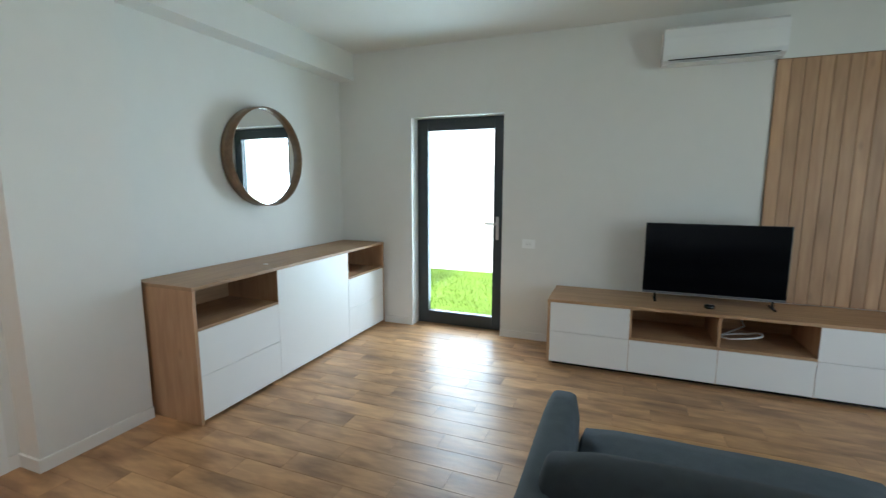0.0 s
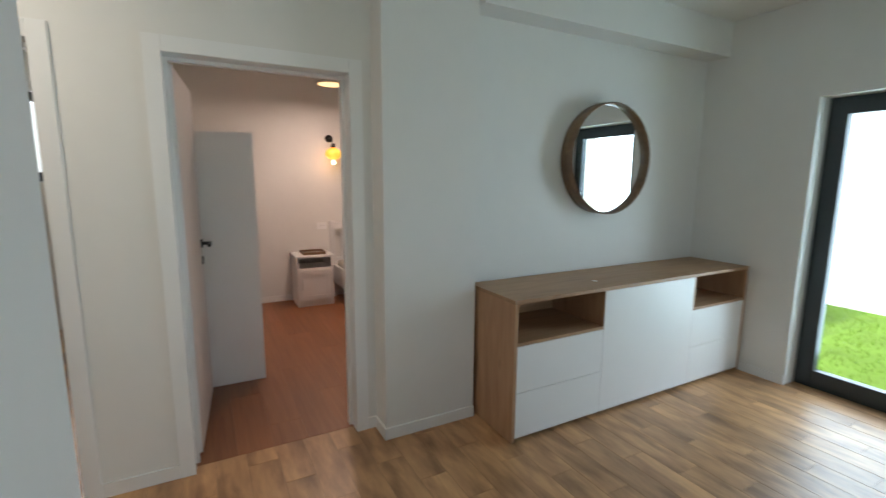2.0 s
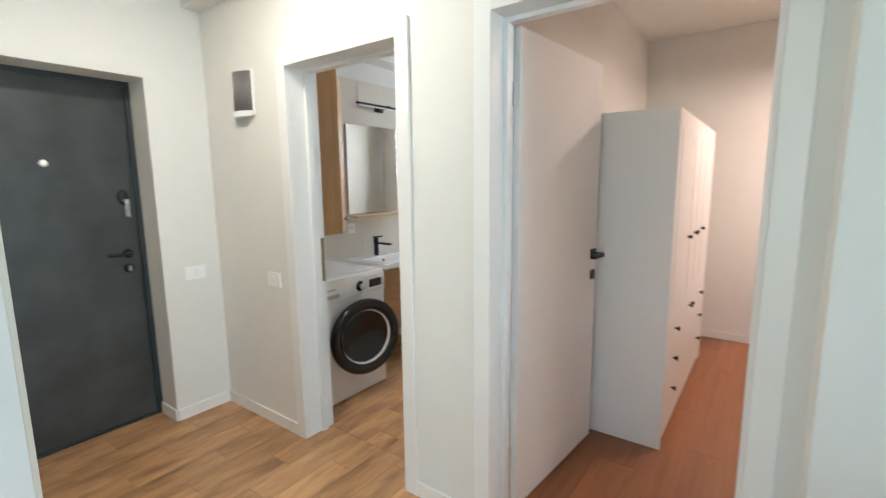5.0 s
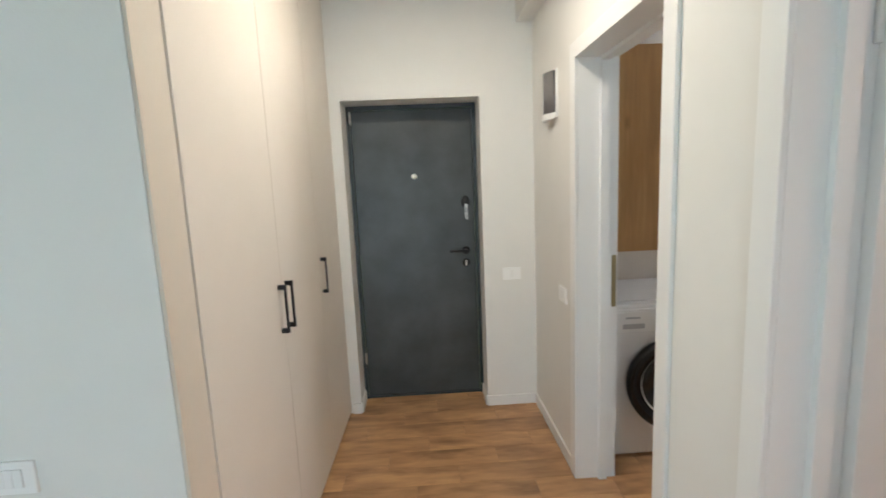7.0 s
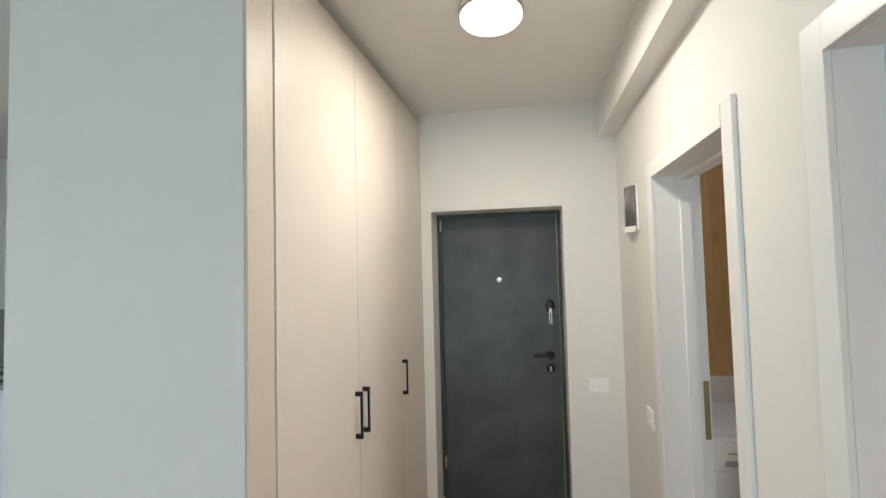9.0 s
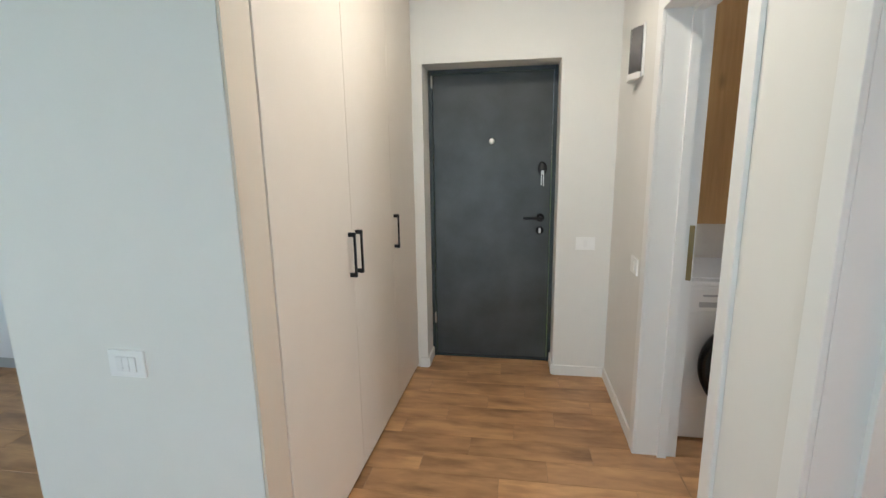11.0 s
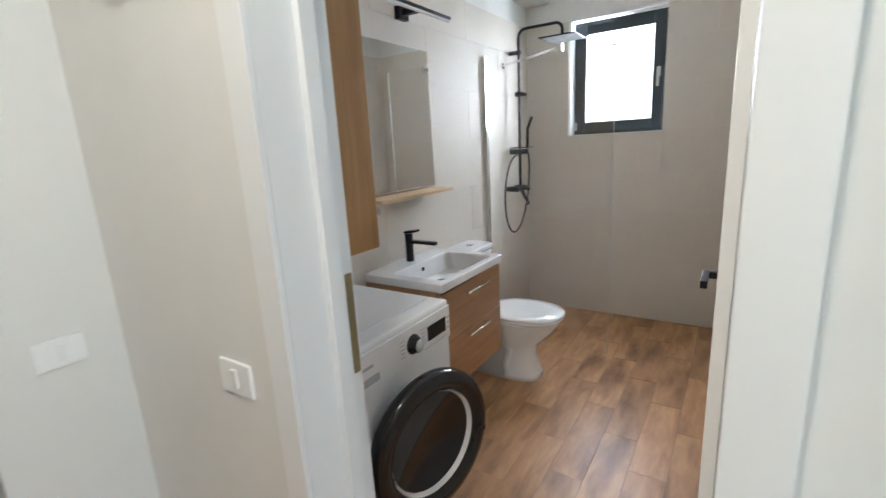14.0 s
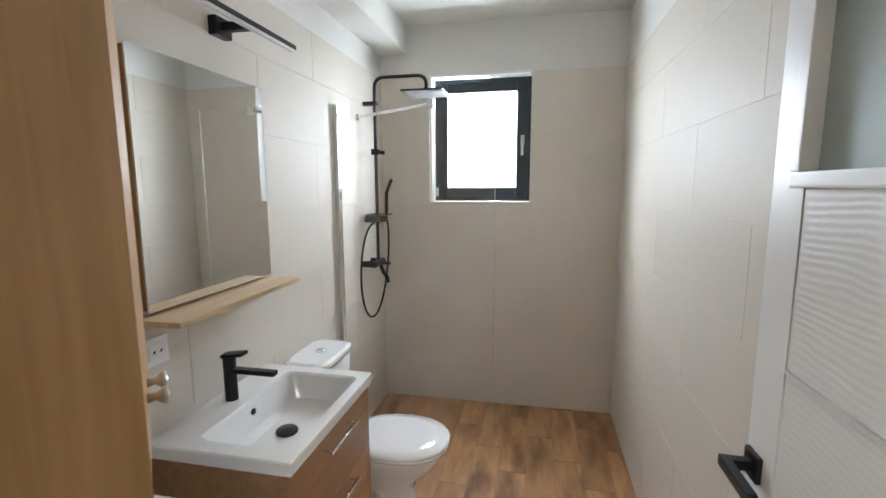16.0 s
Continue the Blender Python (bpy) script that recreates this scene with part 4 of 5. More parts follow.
for a in ((2.85, 3.10, -3.40, -3.388), (2.85, 3.10, -3.152, -3.14), (2.85, 2.862, -3.3875, -3.1525), (3.088, 3.10, -3.3875, -3.1525)):
    part("rim", box(*a, NZ + 0.0102, NZ + 0.030, 0.002), WALNUT, tray)

bed = thing("bed", (2.2, -4.4, 0), "white wooden bed with a slatted headboard", "bed")
part("headboard_post", box(3.12, 3.18, -3.585, -3.525, 0.0, 0.96, 0.004), WPAINT, bed)
part("headboard_post", box(3.12, 3.18, -5.15, -5.09, 0.0, 0.96, 0.004), WPAINT, bed)
part("headboard_rail", box(3.13, 3.17, -5.0895, -3.5855, 0.86, 0.94, 0.004), WPAINT, bed)
part("headboard_rail", box(3.13, 3.17, -5.0895, -3.5855, 0.42, 0.50, 0.004), WPAINT, bed)
for i in range(9):
    y = -3.66 - i * 0.165
    part("slat", box(3.14, 3.16, y - 0.06, y, 0.5005, 0.8595, 0.003), WPAINT, bed)
part("side_rail", box(1.15, 3.1195, -3.575, -3.545, 0.20, 0.42, 0.004), WPAINT, bed)
part("side_rail", box(1.15, 3.1195, -5.13, -5.10, 0.20, 0.42, 0.004), WPAINT, bed)
part("footboard", box(1.10, 1.149, -5.14, -3.54, 0.0, 0.50, 0.004), WPAINT, bed)
part("mattress", cushion(1.16, 3.11, -5.09, -3.585, 0.25, 0.50, 0.05, 0.01), simple("mattress_cloth", (0.74, 0.72, 0.68), 0.9, bump=0.3, scale=200), bed, smooth=True)

wl = thing("wall_lamp", (3.20, -3.56, 1.96), "lit amber glass wall lamp on a black bracket", "lamp")
part("back_plate", lathe([(0.0, 0.0), (0.045, 0.0), (0.045, -0.018), (0.0, -0.02)], (3.20, -3.56, 1.96), "x", seg=24), BLACK, wl, smooth=True)
part("arm", tube([(3.185, -3.56, 1.96), (3.13, -3.56, 1.965), (3.08, -3.56, 1.95), (3.06, -3.56, 1.91)], 0.009), BLACK, wl, smooth=True)
part("socket", lathe([(0.0, 0.05), (0.022, 0.05), (0.026, 0.0), (0.0, 0.0)], (3.05, -3.575, 1.845), seg=20), BLACK, wl, smooth=True)
AMB = glow("amber_glass_glow", (1.0, 0.42, 0.05), 2.2)
part("shade", lathe([(0.0, 0.0), (0.030, 0.0), (0.075, -0.030), (0.092, -0.065), (0.085, -0.10), (0.055, -0.13), (0.0, -0.138)], (3.05, -3.575, 1.845), seg=32), AMB, wl, "glowing amber glass shade", smooth=True)
part("bulb", lathe([(0.0, 0.0), (0.018, -0.01), (0.024, -0.03), (0.018, -0.048), (0.0, -0.052)], (3.05, -3.575, 1.70), seg=20), glow("bulb_glow", (1.0, 0.85, 0.5), 12.0), wl, "bright bulb", smooth=True)
switch("wall_socket", "white wall socket above the bed", "x", (3.20, -3.44, 0.90), keys=0, side=-1)
cl = thing("pendant_lamp", (2.20, -3.35, 2.40), "flat round warm-lit pendant lamp in the bedroom", "lamp")
part("shade", lathe([(0.0, 0.05), (0.13, 0.03), (0.14, 0.0), (0.135, 0.0), (0.12, 0.022), (0.0, 0.04)], (2.20, -3.35, 2.40), seg=40), MATS["grey_rim"], cl, smooth=True)
part("diffuser", lathe([(0.0, 0.02), (0.12, 0.018), (0.128, 0.002), (0.0, -0.006)], (2.20, -3.35, 2.40), seg=40), glow("warm_opal", (1.0, 0.66, 0.30), 3.0), cl, "glowing warm diffuser", smooth=True)
part("stem", rod((2.20, -3.35, 2.448), (2.20, -3.35, HC), 0.008), BLACK, cl)

# ---- bathroom ----
ROOM = Matrix.Translation((0, -0.09, 0))
YN = 0.020          # face of the tiles behind the basin
wm = thing("washing_machine", (0.52, -0.29, 0), "white front-loading washing machine with its black door ajar", "washing machine")
MX0, MX1, MY0, MY1 = 0.222, 0.822, -0.580, 0.0
part("body", box(MX0, MX1, MY0, MY1, 0.015, 0.846, 0.020, seg=4), ENAMEL, wm, "white enamelled body with rounded edges")
part("lid", box(MX0 + 0.022, MX1 - 0.022, MY0 + 0.075, MY1 - 0.012, 0.8455, 0.850, 0.002), ENAMEL, wm)
for x in (MX0 + 0.018, MX1 - 0.0195):
    part("lid_groove", box(x, x + 0.0015, MY0 + 0.075, MY1 - 0.012, 0.8455, 0.8464), MATS["grey_plinth"], wm)
part("control_panel", box(MX0 + 0.004, MX1 - 0.004, MY0 - 0.006, MY0 + 0.004, 0.698, 0.826, 0.005, seg=3), ENAMEL, wm, "white control panel")
P = MY0 - 0.0062
part("display", box(0.668, 0.785, P - 0.002, P, 0.735, 0.790, 0.002), BLACKPL, wm, "dark display window")
kn = part("program_knob", lathe([(0.0, 0.0), (0.036, 0.0), (0.034, -0.006), (0.027, -0.008), (0.025, -0.026), (0.0, -0.028)], (0.582, P, 0.762), "y", seg=32), BLACKPL, wm, "black program knob with a silver face", smooth=True)
part("knob_face", lathe([(0.0, -0.0283), (0.023, -0.0283), (0.022, -0.0305), (0.0, -0.031)], (0.582, P, 0.762), "y", seg=32), STEEL, kn, smooth=True)
dr = part("soap_drawer", box(0.235, 0.405, P - 0.003, P, 0.715, 0.812, 0.003), ENAMEL, wm)
part("grip_recess", box(0.285, 0.400, P - 0.0036, P - 0.0031, 0.722, 0.748), simple("grey_print", (0.42, 0.43, 0.46), 0.5), dr)
for i in range(5):
    part("printed_mark", box(0.512, 0.536, P - 0.0006, P - 0.0001, 0.735 + i * 0.014, 0.738 + i * 0.014), MATS["grey_print"], wm)
    part("printed_mark", box(0.630, 0.654, P - 0.0006, P - 0.0001, 0.735 + i * 0.014, 0.738 + i * 0.014), MATS["grey_print"], wm)
for i in range(3):
    part("printed_mark", box(0.794, 0.810, P - 0.0006, P - 0.0001, 0.738 + i * 0.02, 0.744 + i * 0.02), MATS["grey_print"], wm)
part("printed_line", box(0.640, 0.812, P - 0.0006, P - 0.0001, 0.712, 0.7145), MATS["grey_print"], wm)
part("printed_mark", box(0.300, 0.375, P - 0.0037, P - 0.0031, 0.775, 0.785), MATS["grey_print"], dr)
part("drum_ring", lathe([(0.150, -0.0005), (0.215, -0.0005), (0.215, -0.010), (0.190, -0.016), (0.152, -0.006)], (0.545, MY0, 0.425), "y", seg=48), STEEL, wm, "bright steel drum ring", smooth=True)
part("drum", lathe([(0.0, -0.0005), (0.1515, -0.0005), (0.1515, -0.004), (0.0, -0.003)], (0.545, MY0, 0.425), "y", seg=48), simple("dark_drum", (0.05, 0.042, 0.035), 0.35, 0.3), wm, "dark drum opening", smooth=True)
dm = Matrix.Translation((0.300, MY0 - 0.012, 0.440)) @ Matrix.Rotation(radians(-13), 4, "Z")


def port(profile):
    bm = lathe(profile, (0.252, 0, 0), "y", seg=56)
    bm.transform(dm)
    return bm


dd = part("door", port([(0.184, 0.0), (0.246, 0.0), (0.253, -0.010), (0.253, -0.036), (0.243, -0.051), (0.217, -0.058), (0.191, -0.049), (0.183, -0.020)]), BLACKPL, wm, "black ring door standing ajar", smooth=True)
part("glass_bowl", port([(0.0, 0.030), (0.060, 0.028), (0.100, 0.022), (0.122, 0.016), (0.1375, 0.030), (0.1375, 0.038), (0.06, 0.044), (0.0, 0.045)]), simple("smoked_bowl", (0.020, 0.018, 0.016), 0.08, vary=0.0, coat=0.5), dd, "dark smoked glass bowl", smooth=True)
bm = box(0.43, 0.475, -0.068, -0.060, -0.045, -0.025, 0.003)
bm.transform(dm)
part("latch_grip", bm, BLACKPL, dd)
bm = port([(0.1825, -0.037), (0.1780, -0.030), (0.1620, 0.010), (0.1385, 0.033), (0.1385, 0.038), (0.1680, 0.013), (0.1827, -0.030)])
bmesh.ops.delete(bm, geom=[f for f in bm.faces if len(f.verts) > 4], context="FACES_ONLY")
part("inner_rim", bm, simple("pale_grey_plastic", (0.68, 0.68, 0.67), 0.3, vary=0.03), dd, "pale grey inner rim", smooth=True)
for x in (MX0 + 0.06, MX1 - 0.06):
    for y in (MY0 + 0.06, MY1 - 0.06):
        part("foot", rod((x, y, 0), (x, y, 0.016), 0.02), BLACKPL, wm)

cab = thing("corner_cabinet", (0.45, -0.2, 1.12), "hanging oak corner cabinet with two small knobs", "cabinet")
OAKB = wood("honey_oak_z", (0.36, 0.190, 0.066), (0.57, 0.335, 0.138), "z", 0.42, knots=0.5)
OAKB2 = wood("honey_oak_x", (0.29, 0.15, 0.07), (0.46, 0.255, 0.125), "x", 0.42, knots=0.3)
a, b = Vector((0.448, -0.565)), Vector((0.775, -0.238))
part("body", poly_prism([(0.185, 0.015), (0.185, -0.580), (0.4615, -0.580), (0.4475, -0.565), (0.7745, -0.238), (0.7745, 0.015)], 1.128, 2.125), OAKB, cab)
d = (b - a).normalized()
nrm = Vector((d.y, -d.x))
mid = (a + b) / 2
for p, q, k in ((a, mid - d * 0.001, mid - d * 0.035), (mid + d * 0.001, b, mid + d * 0.035)):
    e = part("door", poly_prism([tuple(p), tuple(q), tuple(q + nrm * 0.018), tuple(p + nrm * 0.018)], 1.130, 2.123, 0.0015), OAKB, cab, "oak cabinet door")
    f = k + nrm * 0.018
    bm = lathe([(0.0, 0.0), (0.008, 0.0), (0.006, 0.012), (0.013, 0.022), (0.015, 0.028), (0.0, 0.032)], (0, 0, 0), "z", seg=20)
    bm.transform(Matrix.Translation((f.x, f.y, 1.205)) @ Vector((nrm.x, nrm.y, 0)).to_track_quat("Z", "Y").to_matrix().to_4x4())
    part("knob", bm, STEEL, e, "small brushed metal knob", smooth=True)

van = thing("vanity", (1.32, -0.2, 0.28), "two-drawer oak vanity hung under the basin", "vanity")
part("carcass", box(1.035, 1.582, -0.395, YN, 0.275, 0.715, 0.001), OAKB2, van)
part("side", box(1.016, 1.0345, -0.3953, YN, 0.275, 0.787, 0.001), OAKB2, van)
part("side", box(1.5825, 1.601, -0.3953, YN, 0.275, 0.787, 0.001), OAKB2, van)
for za, zb, zh in ((0.535, 0.770, 0.728), (0.278, 0.531, 0.512)):
    f = part("drawer", box(1.014, 1.603, -0.415, -0.3955, za, zb, 0.0015), OAKB2, van, "oak drawer front")
    hb = part("handle", tube([(1.215, -0.447, zh), (1.415, -0.447, zh)], 0.0055), CHROME, f, "slim chrome bar handle", smooth=True)
    for x in (1.225, 1.405):
        part("mount", rod((x, -0.415, zh), (x, -0.447, zh), 0.0045), CHROME, hb)

bas = thing("washbasin", (1.308, -0.2, 0.788), "white rectangular ceramic washbasin on the vanity", "basin")
BX0, BX1, BY0, BY1, BZ = 1.008, 1.608, -0.432, YN, 0.826
rings = [(BX0, BX1, BY0, BY1, 0.788, 0.004), (BX0, BX1, BY0, BY1, BZ - 0.004, 0.004), (BX0 + 0.004, BX1 - 0.004, BY0 + 0.004, BY1 - 0.001, BZ, 0.004),
         (1.062, 1.556, -0.398, -0.105, BZ, 0.03), (1.068, 1.550, -0.392, -0.111, BZ - 0.008, 0.03), (1.098, 1.520, -0.362, -0.140, 0.739, 0.05),
         (1.134, 1.484, -0.326, -0.175, 0.729, 0.05)]
bm = bmesh.new()
loops = []
for x0, x1, y0, y1, z, r in rings:
    loop = []
    for cx, cy, a0 in ((x1 - r, y1 - r, 0), (x0 + r, y1 - r, 90), (x0 + r, y0 + r, 180), (x1 - r, y0 + r, 270)):
        for k in range(6):
            t = radians(a0 + 18 * k)
            loop.append(bm.verts.new((cx + r * math.cos(t), cy + r * math.sin(t), z)))
    loops.append(loop)
for l0, l1 in zip(loops, loops[1:]):
    for k in range(24):
        bm.faces.new((l0[k], l0[(k + 1) % 24], l1[(k + 1) % 24], l1[k]))
bm.faces.new(loops[-1])
bb = part("bowl", bm, CERAMIC, bas, smooth=False)
part("drain", lathe([(0.0, 0.0), (0.036, 0.0), (0.036, 0.008), (0.030, 0.013), (0.0, 0.014)], (1.300, -0.245, 0.7295), seg=32), BLACK, bas, "round black waste plug", smooth=True)
part("overflow", lathe([(0.0, 0.0), (0.011, 0.0), (0.011, -0.004), (0.0, -0.005)], (1.300, -0.122, 0.789), "y", seg=20), BLACK, bas, "round black overflow")

tap = thing("tap", (1.300, -0.045, BZ), "square-set matt black basin tap", "tap")
part("column", rod((1.300, -0.045, BZ), (1.300, -0.045, BZ + 0.150), 0.021, seg=24, bevel=0.002), BLACK, tap, smooth=False)
part("spout", box(1.286, 1.314, -0.215, -0.050, BZ + 0.098, BZ + 0.114, 0.003), BLACK, tap)
bm = box(1.280, 1.320, -0.105, -0.026, BZ + 0.152, BZ + 0.164, 0.003)
bmesh.ops.rotate(bm, verts=bm.verts, cent=(1.300, -0.045, BZ + 0.158), matrix=Matrix.Rotation(radians(-8), 3, "X"))
part("lever", bm, BLACK, tap)

mr = thing("bathroom_mirror", (1.35, YN, 1.2), "rectangular frameless mirror above the basin", "mirror")
part("mirror_glass", box(1.045, 1.634, YN - 0.024, YN - 0.0185, 1.194, 1.912, 0.0008), MIRROR, mr, "clear mirror glass")
part("backing_board", box(1.050, 1.629, YN - 0.018, YN, 1.199, 1.907), OAKB, mr)
part("clip", box(1.608, 1.623, YN - 0.030, YN - 0.0245, 1.83, 1.845, 0.002), STEEL, mr)
sh = thing("mirror_shelf", (1.33, -0.05, 1.17), "narrow light oak shelf under the mirror", "shelf")
part("board", box(1.020, 1.640, -0.124, YN, 1.166, 1.182, 0.0015), wood("light_oak_x", (0.52, 0.36, 0.20), (0.70, 0.52, 0.32), "x", 0.45), sh)
ml = thing("mirror_lamp", (1.40, YN, 2.05), "slim black linear lamp above the mirror", "lamp")
part("base", box(1.395, 1.475, YN - 0.030, YN, 2.035, 2.095, 0.003), BLACK, ml)
part("arm", box(1.420, 1.450, -0.120, YN - 0.0305, 2.052, 2.078, 0.002), BLACK, ml)
part("bar", box(1.055, 1.665, -0.142, -0.1205, 2.050, 2.066, 0.002), BLACK, ml)
part("diffuser", box(1.060, 1.660, -0.1400, -0.1225, 2.040, 2.0498, 0.002), simple("opal_plastic", (0.75, 0.75, 0.74), 0.4), ml, "unlit opal strip")
switch("wall_socket", "white wall socket between cabinet and basin", "y", (1.075, YN, 1.075), w=0.082, keys=0)

wc = thing("toilet", (1.86, -0.35, 0), "white close-coupled ceramic toilet with a closed lid", "toilet")


def oval(x, y0, y1, w, z, n=28, square=2.3):
    out, cy, hy = [], (y0 + y1) / 2, (y1 - y0) / 2
    for k in range(n):
        t = 2 * math.pi * k / n
        c, s = math.cos(t), math.sin(t)
        out.append((x + w / 2 * math.copysign(abs(c) ** (2 / square), c), cy + hy * math.copysign(abs(s) ** (2 / square), s), z))
    return out


def loft(rings):
    bm = bmesh.new()
    loops = [[bm.verts.new(p) for p in r] for r in rings]
    n = len(loops[0])
    for l0, l1 in zip(loops, loops[1:]):
        for k in range(n):
            bm.faces.new((l0[k], l0[(k + 1) % n], l1[(k + 1) % n], l1[k]))
    bm.faces.new(loops[0][::-1]), bm.faces.new(loops[-1])
    return bm


TX = 1.865
part("bowl", loft([oval(TX, -0.555, -0.06, 0.245, 0.0, square=3), oval(TX, -0.548, -0.06, 0.235, 0.03, square=3), oval(TX, -0.515, -0.06, 0.205, 0.14, square=2.8), oval(TX, -0.535, -0.06, 0.225, 0.22, square=2.6),
                   oval(TX, -0.63, -0.08, 0.32, 0.31), oval(TX, -0.665, -0.05, 0.355, 0.365), oval(TX, -0.67, -0.05, 0.36, 0.388)]), CERAMIC, wc, smooth=True)
part("seat", loft([oval(TX, -0.682, -0.225, 0.365, 0.389), oval(TX, -0.685, -0.225, 0.372, 0.396), oval(TX, -0.682, -0.225, 0.366, 0.404)]), CERAMIC, wc, smooth=True)
part("lid", loft([oval(TX, -0.684, -0.222, 0.368, 0.4055), oval(TX, -0.688, -0.222, 0.374, 0.413), oval(TX, -0.680, -0.225, 0.362, 0.423), oval(TX, -0.60, -0.26, 0.27, 0.430)]), CERAMIC, wc, "closed white lid", smooth=True)
part("cistern", loft([oval(1.865, -0.165, YN, 0.30, 0.392, square=6), oval(1.865, -0.172, YN, 0.315, 0.60, square=6), oval(1.865, -0.175, YN, 0.32, 0.755, square=6)]), CERAMIC, wc, smooth=True)
part("cistern_lid", loft([oval(1.865, -0.183, YN, 0.332, 0.756, square=5), oval(1.865, -0.188, YN, 0.340, 0.765, square=5), oval(1.865, -0.186, YN, 0.336, 0.782, square=5), oval(1.865, -0.172, YN - 0.01, 0.30, 0.790, square=5)]), CERAMIC, wc, smooth=False)
part("flush_button", lathe([(0.0, 0.0), (0.024, 0.0), (0.024, 0.004), (0.0, 0.006)], (TX, -0.085, 0.7905), seg=24), CHROME, wc, "oval chrome flush button", smooth=True)
part('trap_bulge', tube([(TX - 0.10, -0.20, 0.30), (TX - 0.096, -0.33, 0.27), (TX - 0.088, -0.39, 0.19), (TX - 0.092, -0.36, 0.10), (TX - 0.10, -0.37, 0.02)], 0.028, seg=14), CERAMIC, wc, smooth=True)
for x in (TX - 0.09, TX + 0.09):
    part("fixing_cap", lathe([(0.0, 0.0), (0.009, 0.0), (0.009, 0.008), (0.0, 0.009)], (x, -0.42, 0.035), seg=14), simple("red_brown_cap", (0.30, 0.16, 0.12), 0.5), wc)

scr = thing("shower_screen", (2.31, -0.4, 0), "fixed clear glass shower screen with a chrome rail", "shower screen")
pn = part("pane", box(2.310, 2.316, -0.835, YN - 0.02, 0.012, 1.965, 0.001), GLASS, scr, "clear glass pane")
part("edge", box(2.3095, 2.3165, -0.8375, -0.8352, 0.012, 1.965), simple("green_glass_edge", (0.62, 0.72, 0.68), 0.15), scr, "pale polished glass edge")
part("wall_profile", box(2.298, 2.328, YN - 0.028, YN, 0.010, 1.968, 0.003), CHROME, scr, "chrome wall profile")

bm = rod((2.62, YN, 1.945), (2.318, -0.500, 1.950), 0.009)
part("support_bar", bm, CHROME, scr, "slanting chrome support bar")
part("clamp", box(2.300, 2.330, -0.525, -0.490, 1.930, 1.972, 0.003), CHROME, scr)
part("wall_rosette", rod((2.62, YN, 1.945), (2.62, YN - 0.012, 1.945), 0.018), CHROME, scr)

shw = thing("shower_set", (2.745, -0.02, 1.05), "matt black shower column with overhead and hand shower", "shower")
SXX = 2.745
part("riser", tube([(SXX, -0.055, 1.05), (SXX, -0.055, 1.6), (SXX, -0.055, 2.14)] + [(SXX, -0.055 - 0.055 * (1 - math.cos(t)), 2.14 + 0.055 * math.sin(t)) for t in [math.pi / 2 * i / 6 for i in range(1, 7)]]
                   + [(SXX, -0.33, 2.195)] + [(SXX, -0.33 - 0.05 * math.sin(t), 2.145 + 0.05 * math.cos(t)) for t in [math.pi / 2 * i / 6 for i in range(1, 7)]] + [(SXX, -0.38, 2.115)], 0.0105, seg=14), BLACK, shw, "bent black riser pipe", smooth=True)
oh = part("overhead_shower", box(SXX - 0.125, SXX + 0.125, -0.505, -0.255, 2.085, 2.094, 0.003), BLACK, shw, "flat square black shower head")
part("face_plate", box(SXX - 0.112, SXX + 0.112, -0.492, -0.268, 2.0835, 2.0848), simple("grey_nozzles", (0.20, 0.20, 0.20), 0.5, vary=0.5, scale=600), oh)
part("swivel", lathe([(0.0, 0.0), (0.022, 0.0), (0.014, 0.022), (0.0, 0.024)], (SXX, -0.38, 2.0942), seg=20), BLACK, oh)
part("wall_bracket", box(SXX - 0.014, SXX + 0.014, -0.072, YN, 2.03, 2.055, 0.003), BLACK, shw)
part("slider", box(SXX - 0.02, SXX + 0.02, -0.080, -0.030, 1.735, 1.770, 0.005), BLACK, shw)
part("slider_knob", rod((SXX, -0.080, 1.752), (SXX, -0.110, 1.745), 0.012), BLACK, shw)
part("soap_shelf", box(SXX - 0.065, SXX + 0.065, -0.135, 0.0, 1.362, 1.368, 0.002), BLACK, shw)
part("diverter", box(SXX - 0.025, SXX + 0.025, -0.085, YN, 1.315, 1.355, 0.006), BLACK, shw)
part("diverter_knob", rod((SXX, -0.085, 1.335), (SXX, -0.118, 1.335), 0.018), BLACK, shw)
mx = part("mixer", rod((SXX - 0.085, -0.055, 1.055), (SXX + 0.085, -0.055, 1.055), 0.022, seg=20, bevel=0.004), BLACK, shw, "black bar mixer")
for x in (SXX - 0.07, SXX + 0.07):
    part("union", rod((x, -0.055, 1.055), (x, YN, 1.055), 0.020), BLACK, mx)
part("lever", box(SXX - 0.009, SXX + 0.009, -0.135, -0.070, 1.045, 1.062, 0.003), BLACK, mx)
part("bath_spout", tube([(SXX, -0.070, 1.040), (SXX, -0.085, 1.0), (SXX, -0.110, 0.965), (SXX, -0.120, 0.93)], 0.013, seg=12), BLACK, mx, smooth=True)
part("hand_shower", tube([(SXX + 0.01, -0.112, 1.36), (SXX + 0.01, -0.115, 1.50), (SXX + 0.01, -0.150, 1.585)], 0.011, seg=12), BLACK, shw, "slim black hand shower", smooth=True)
hose = []
for i in range(41):
    t = 2 * math.pi * i / 40
    hose.append((SXX + 0.01 * i / 40 - 0.12 * math.sin(t / 2) - 0.10 * math.sin(t), -0.035 + 0.030 * math.sin(t) - 0.077 * (i / 40) ** 2, 1.015 + 0.295 * math.cos(t) + 0.02 * i / 40))
hose[-1] = (SXX + 0.01, -0.112, 1.36)
part("hose", tube(hose, 0.0065, seg=8), BLACK, shw, "loop of black shower hose", smooth=True)

